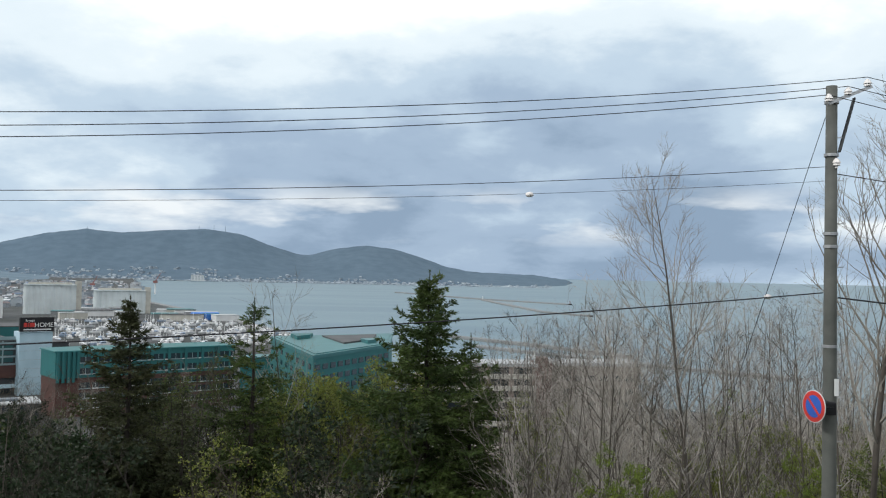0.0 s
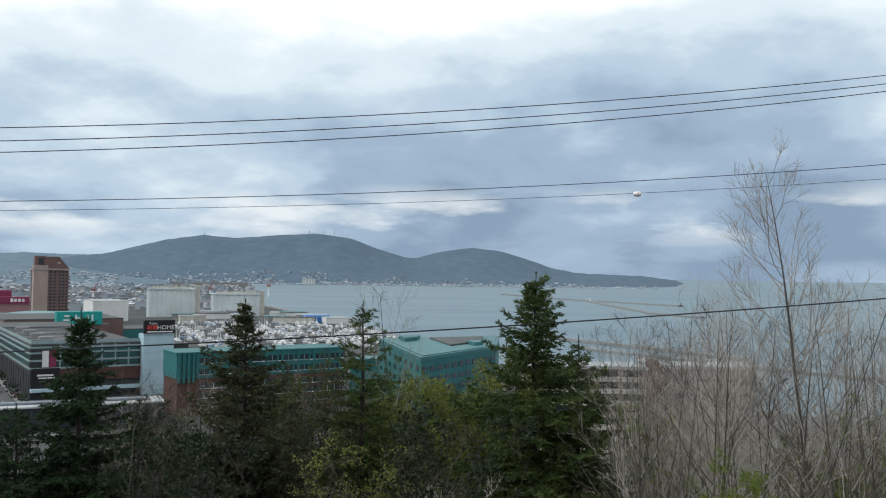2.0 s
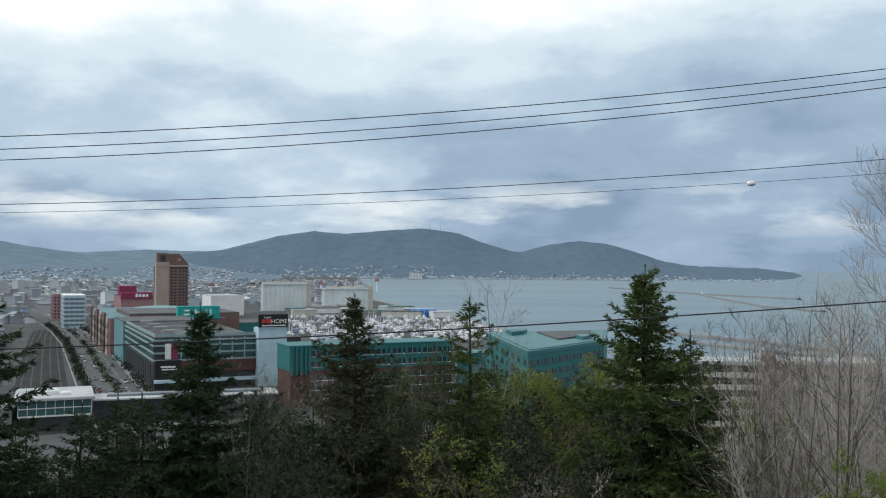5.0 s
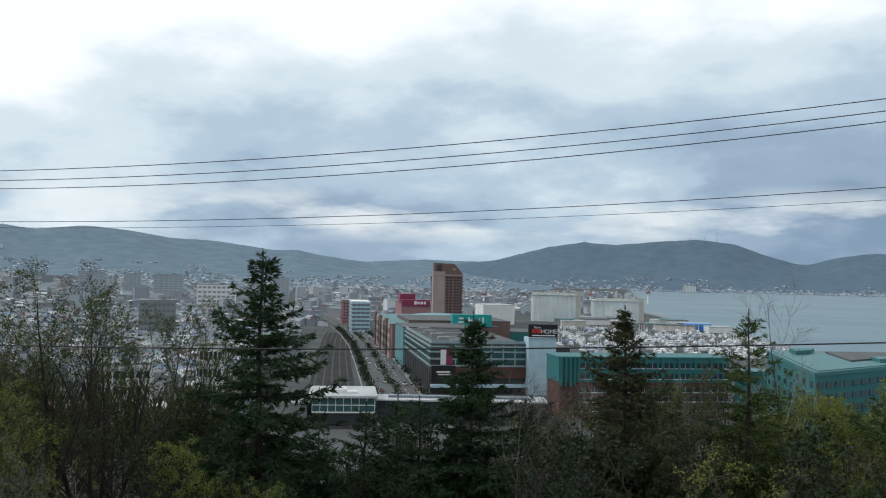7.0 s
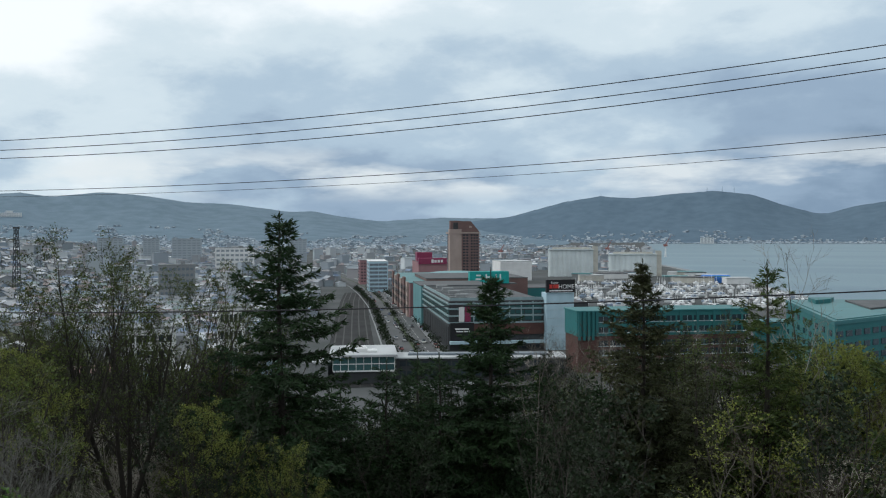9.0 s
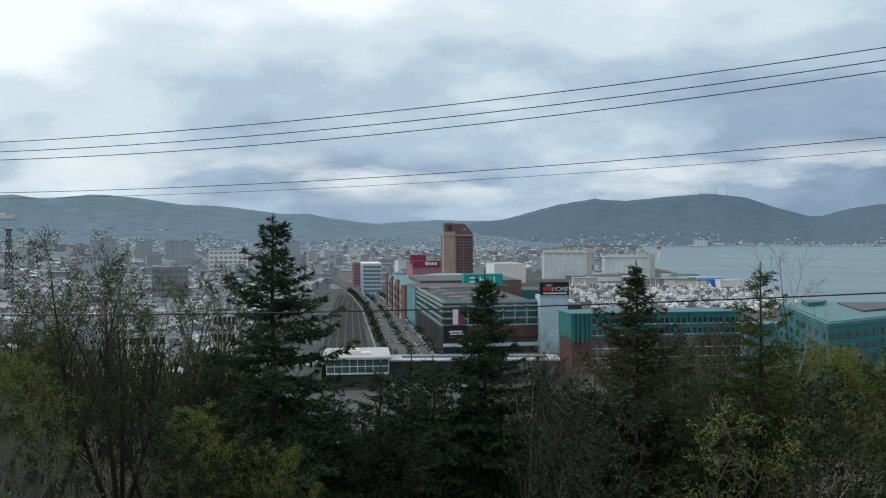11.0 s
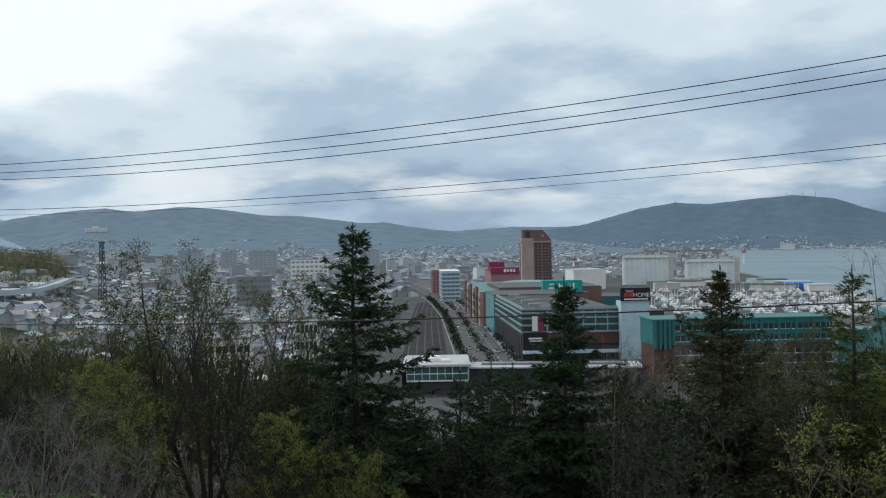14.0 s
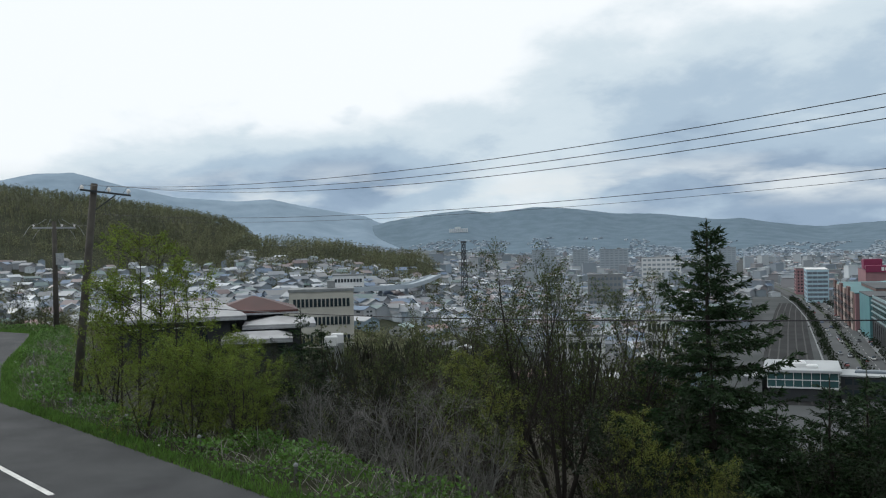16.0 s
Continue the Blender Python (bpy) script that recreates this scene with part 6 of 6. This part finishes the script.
for i in range(125):
    az = -34 + 120 * ((i * 0.618034) % 1) + rng.uniform(-1, 1)
    d = 17 + 45 * rng.random() ** 1.1
    x, y = polar(az, d)
    s_ = y - lerp_table(x, EDGE)
    if s_ < 4.5 or (az < -15 and d < 25) or any(abs(az - a) < 3.6 and d < 37 for a in (0.9, 42.6, 29.1, 19.2, -2.0)):
        continue
    g = ground_z(x, y)
    lim = 55 + d * math.tan(radians(cover_top(az) - 4.5 * rng.random() ** 1.5))
    top = min(max(lim, g + 1.3), g + 4.8)
    if az < -4:
        kind = rng.choice((3, 2, 4, 3, 1))
    elif az < 14:
        kind = rng.choice((0, 1, 2, 3, 4))
    elif az < 46:
        kind = rng.choice((0, 0, 0, 1, 2, 0))
    elif az < 62:
        kind = rng.choice((0, 1, 1, 2, 4))
    else:
        kind = rng.choice((0, 1, 3, 3, 2))
    scatter(bushes, kind, fb, pose(x, y, g - 0.15, 0, 0, rng.uniform(0, 360)), max(0.45, (top - g) / 2.6))

# the wood further down the slope
deep, thicket = Shape(), Shape()
for i in range(3400):
    az = rng.uniform(-35, 84)
    d = 48 + 190 * rng.random() ** 1.3
    x, y = polar(az, d)
    g = ground_z(x, y)
    lim = 55 + d * math.tan(radians(cover_top(az) - 0.3 - 1.5 * rng.random() + (1.0 if az < -4 else 0.0)))
    h = min(lim - g, 11)
    if h < 1.5 or (az > 66.5 and d > 50):
        continue
    bare = az < -2 or (az < 26 and i % 3 == 0)
    # dark leaves set low to paint a shaded base under the bare twigs
    for j in range(16 if bare else 0):
        p = Vector((x + rng.gauss(0, 1.4), y + rng.gauss(0, 1.4), g + h * rng.uniform(0.03, 0.5)))
        dd = Vector((rng.uniform(-0.6, 0.6), rng.uniform(-0.6, 0.6), 1)).normalized()
        deep.leaf(p, dd, side_way(dd, rng, 1.5708), rng.uniform(0.5, 1.3) * h * 0.14 + 0.3, rng.uniform(0.1, 0.3))
    for j in range(130 if bare else 34):
        p = Vector((x + rng.gauss(0, 1.2), y + rng.gauss(0, 1.2), g + h * rng.uniform(0.05, 0.85)))
        dd = Vector((rng.uniform(-0.5, 0.5), rng.uniform(-0.5, 0.5), 1)).normalized()
        (thicket.blade if bare else deep.leaf)(p, dd, side_way(dd, rng, 1.5708), rng.uniform(0.5, 1.3) * h * (0.22 if bare else 0.16) + 0.3, rng.uniform(0.5, 1.5) * 0.00055 * d if bare else rng.uniform(0.05, 0.22))
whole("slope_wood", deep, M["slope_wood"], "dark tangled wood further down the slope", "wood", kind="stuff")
whole("bare_thicket", thicket, M["thicket"], "grey bare thicket further down the slope", "wood", kind="stuff")

# ---- verge ----
verge = Shape()
lv = Shape()
rng = random.Random(9)
for i in range(30000):
    x = 4 - 80 * rng.random() ** 0.85
    s_ = rng.uniform(-0.05, 0.7) if i % 3 else rng.uniform(0.3, 3.6)
    y = lerp_table(x, EDGE) + s_
    h = rng.uniform(0.10, 0.34) * (0.7 + 0.6 * abs(noise.noise((x * 0.7, y * 0.7, 2))))
    d = Vector((rng.uniform(-0.5, 0.5), rng.uniform(-0.5, 0.5), 1)).normalized()
    verge.blade(Vector((x, y, ground_z(x, y) - 0.02)), d, side_way(d, rng, 1.5708), h, 0.034)
for i in range(34000):
    x = 6 - 80 * rng.random() ** 0.8
    s_ = min(3.6, abs(rng.gauss(1.5, 0.9)) + 0.45)
    y = lerp_table(x, EDGE) + s_
    clump = noise.noise((x * 0.55, y * 0.55, 4))
    if clump < (-0.22 if x > -24 else 0.02):
        continue
    g = ground_z(x, y)
    hh = 0.05 + rng.random() ** 0.6 * max(0.08, 0.24 + clump * 0.45)
    d = Vector((rng.uniform(-1, 1), rng.uniform(-1, 1), rng.uniform(0.0, 0.9))).normalized()
    sz = rng.uniform(0.05, 0.13)
    lv.leaf(Vector((x, y, g + hh)), d, side_way(d, rng, 1.5708), sz, sz * 0.8)
stalks = Shape()
for i in range(2600):
    x = 6 - 70 * rng.random()
    y = lerp_table(x, EDGE) + rng.uniform(0.7, 4.2)
    d = Vector((rng.uniform(-0.8, 0.8), rng.uniform(-0.8, 0.8), rng.uniform(0.3, 1))).normalized()
    stalks.blade(Vector((x, y, ground_z(x, y))), d, side_way(d, rng, 1.5708), rng.uniform(0.3, 0.8), 0.018)
whole("dead_stalks", stalks, M["bark_pale"], "pale dead stalks among the verge plants", "stalks", kind="stuff")
whole("grass", verge, M["grass"], "rough grass along the road's edge", "grass", kind="stuff")
whole("verge_plants", lv, M["leaf_fresh"], "fresh leafy green plants along the verge", "plants", kind="stuff")
for i in range(9):
    x = -14 - i * 4.4
    y = lerp_table(x, EDGE) + 1.2
    pt = thing("rope_post", "short leaning post carrying a guard rope", "post", pose(x, y, 49.9, rng.uniform(-6, 6), rng.uniform(-6, 6), 0), "guard rope posts")
    part("shaft", Shape().tube([(0, 0, -0.2), (0, 0, 0.46)], [0.05, 0.045], 8), M["pole"], pt)
    part("cap", Shape().tube([(0, 0, 0.46), (0, 0, 0.50), (0, 0, 0.53)], [0.055, 0.055, 0.03], 8), M["concrete"], pt)
    if i < 8:
        x2, y2 = x - 4.4, lerp_table(x - 4.4, EDGE) + 1.2
        wire((x, y, 50.3), (x2, y2, 50.3), 0.2, 0.010, "sagging grey guard rope between posts", "guard_rope")

# woods on the near hill
wood_sh = Shape()
rng = random.Random(33)
for i in range(6400):
    az = rng.uniform(59.5, 96) if i % 2 == 0 else rng.uniform(71, 92)
    dc = crest_far(az)
    d = dc * rng.uniform(0.66, 1.07)
    x, y = polar(az, d)
    g = ground_z(x, y)
    crest = 55 + dc * math.tan(radians(lerp_table(az, CREST)))
    if g < crest - (75 if az > 72 else 26) * rng.random() ** 0.6 - 3:
        continue
    h = rng.uniform(6, 13)
    base = Vector((x, y, g))
    wood_sh.tube([base, base + Vector((0, 0, h * 0.8))], [0.3, 0.1], 3, caps=False)
    for j in range(26):
        up_ = rng.random()
        wd_ = 2.4 * math.sin(math.pi * (0.15 + 0.8 * up_))
        p = base + Vector((rng.gauss(0, 0.6) * wd_, rng.gauss(0, 0.6) * wd_, h * (0.22 + 0.78 * up_)))
        dd = Vector((rng.uniform(-1, 1), rng.uniform(-1, 1), rng.uniform(-0.2, 1))).normalized()
        wood_sh.blade(p, dd, side_way(dd, rng, 1.5708), rng.uniform(0.9, 2.2), rng.uniform(0.5, 1.2))
whole("hill_wood", wood_sh, M["far_wood"], "bare brown and green wood covering the near hill", "wood", kind="stuff")

# street trees and cars on the avenue
st = Shape()
for i in range(420):
    f = 300 + 560 * rng.random()
    a = float(np.interp(f, [p[1] for p in AV], [p[0] for p in AV])) + rng.choice((-9, -9, -8, 13.5, 14, 2.1))
    p = AVENUE @ Vector((a + rng.uniform(-0.8, 0.8), f, 3.6))
    h = rng.uniform(1.2, 4.2)
    for j in range(18):
        dd = Vector((rng.uniform(-1, 1), rng.uniform(-1, 1), rng.uniform(-0.2, 1))).normalized()
        st.leaf(p + Vector((rng.gauss(0, 0.9), rng.gauss(0, 0.9), h * rng.random())), dd, side_way(dd, rng, 1.5708), 1.1, 0.7)
whole("street_hedge", st, M["leaf_dark"], "row of low trees and hedge along the avenue", "hedge", kind="stuff")

car = thing("car", "small car on the town avenue", "car", AVENUE @ pose(45, 420, 3.8), group="cars on the avenue")
body = Shape().box(-0.85, 0.85, -2.1, 2.1, 0.3, 0.95, bevel=0.15)
car_paint = surface("car_paint", (0.5, 0.5, 0.5), None, 0.3, 1, 10, 0.0, spec=0.5, palette=[(0.75, 0.75, 0.75), (0.05, 0.05, 0.06), (0.45, 0.46, 0.48), (0.7, 0.7, 0.68), (0.3, 0.05, 0.05), (0.1, 0.15, 0.3)])
part("body", body, car_paint, car)
part("cabin", Shape().box(-0.75, 0.75, -1.2, 1.1, 0.95, 1.5, bevel=0.25), M["glass"], car)
for sx in (-0.85, 0.85):
    for sy in (-1.3, 1.3):
        part("wheel", Shape().tube([(sx - 0.1, sy, 0.32), (sx + 0.1, sy, 0.32)], [0.32, 0.32], 10), M["black"], car)
for i in range(54):
    f = rng.uniform(330, 900)
    a = float(np.interp(f, [p[1] for p in AV], [p[0] for p in AV])) + rng.choice((-4, -0.5, 4.5, 8, 12.8, 12.8))
    copy_thing(car, AVENUE @ pose(a, f, 3.8, 0, 0, rng.choice((0, 180))))
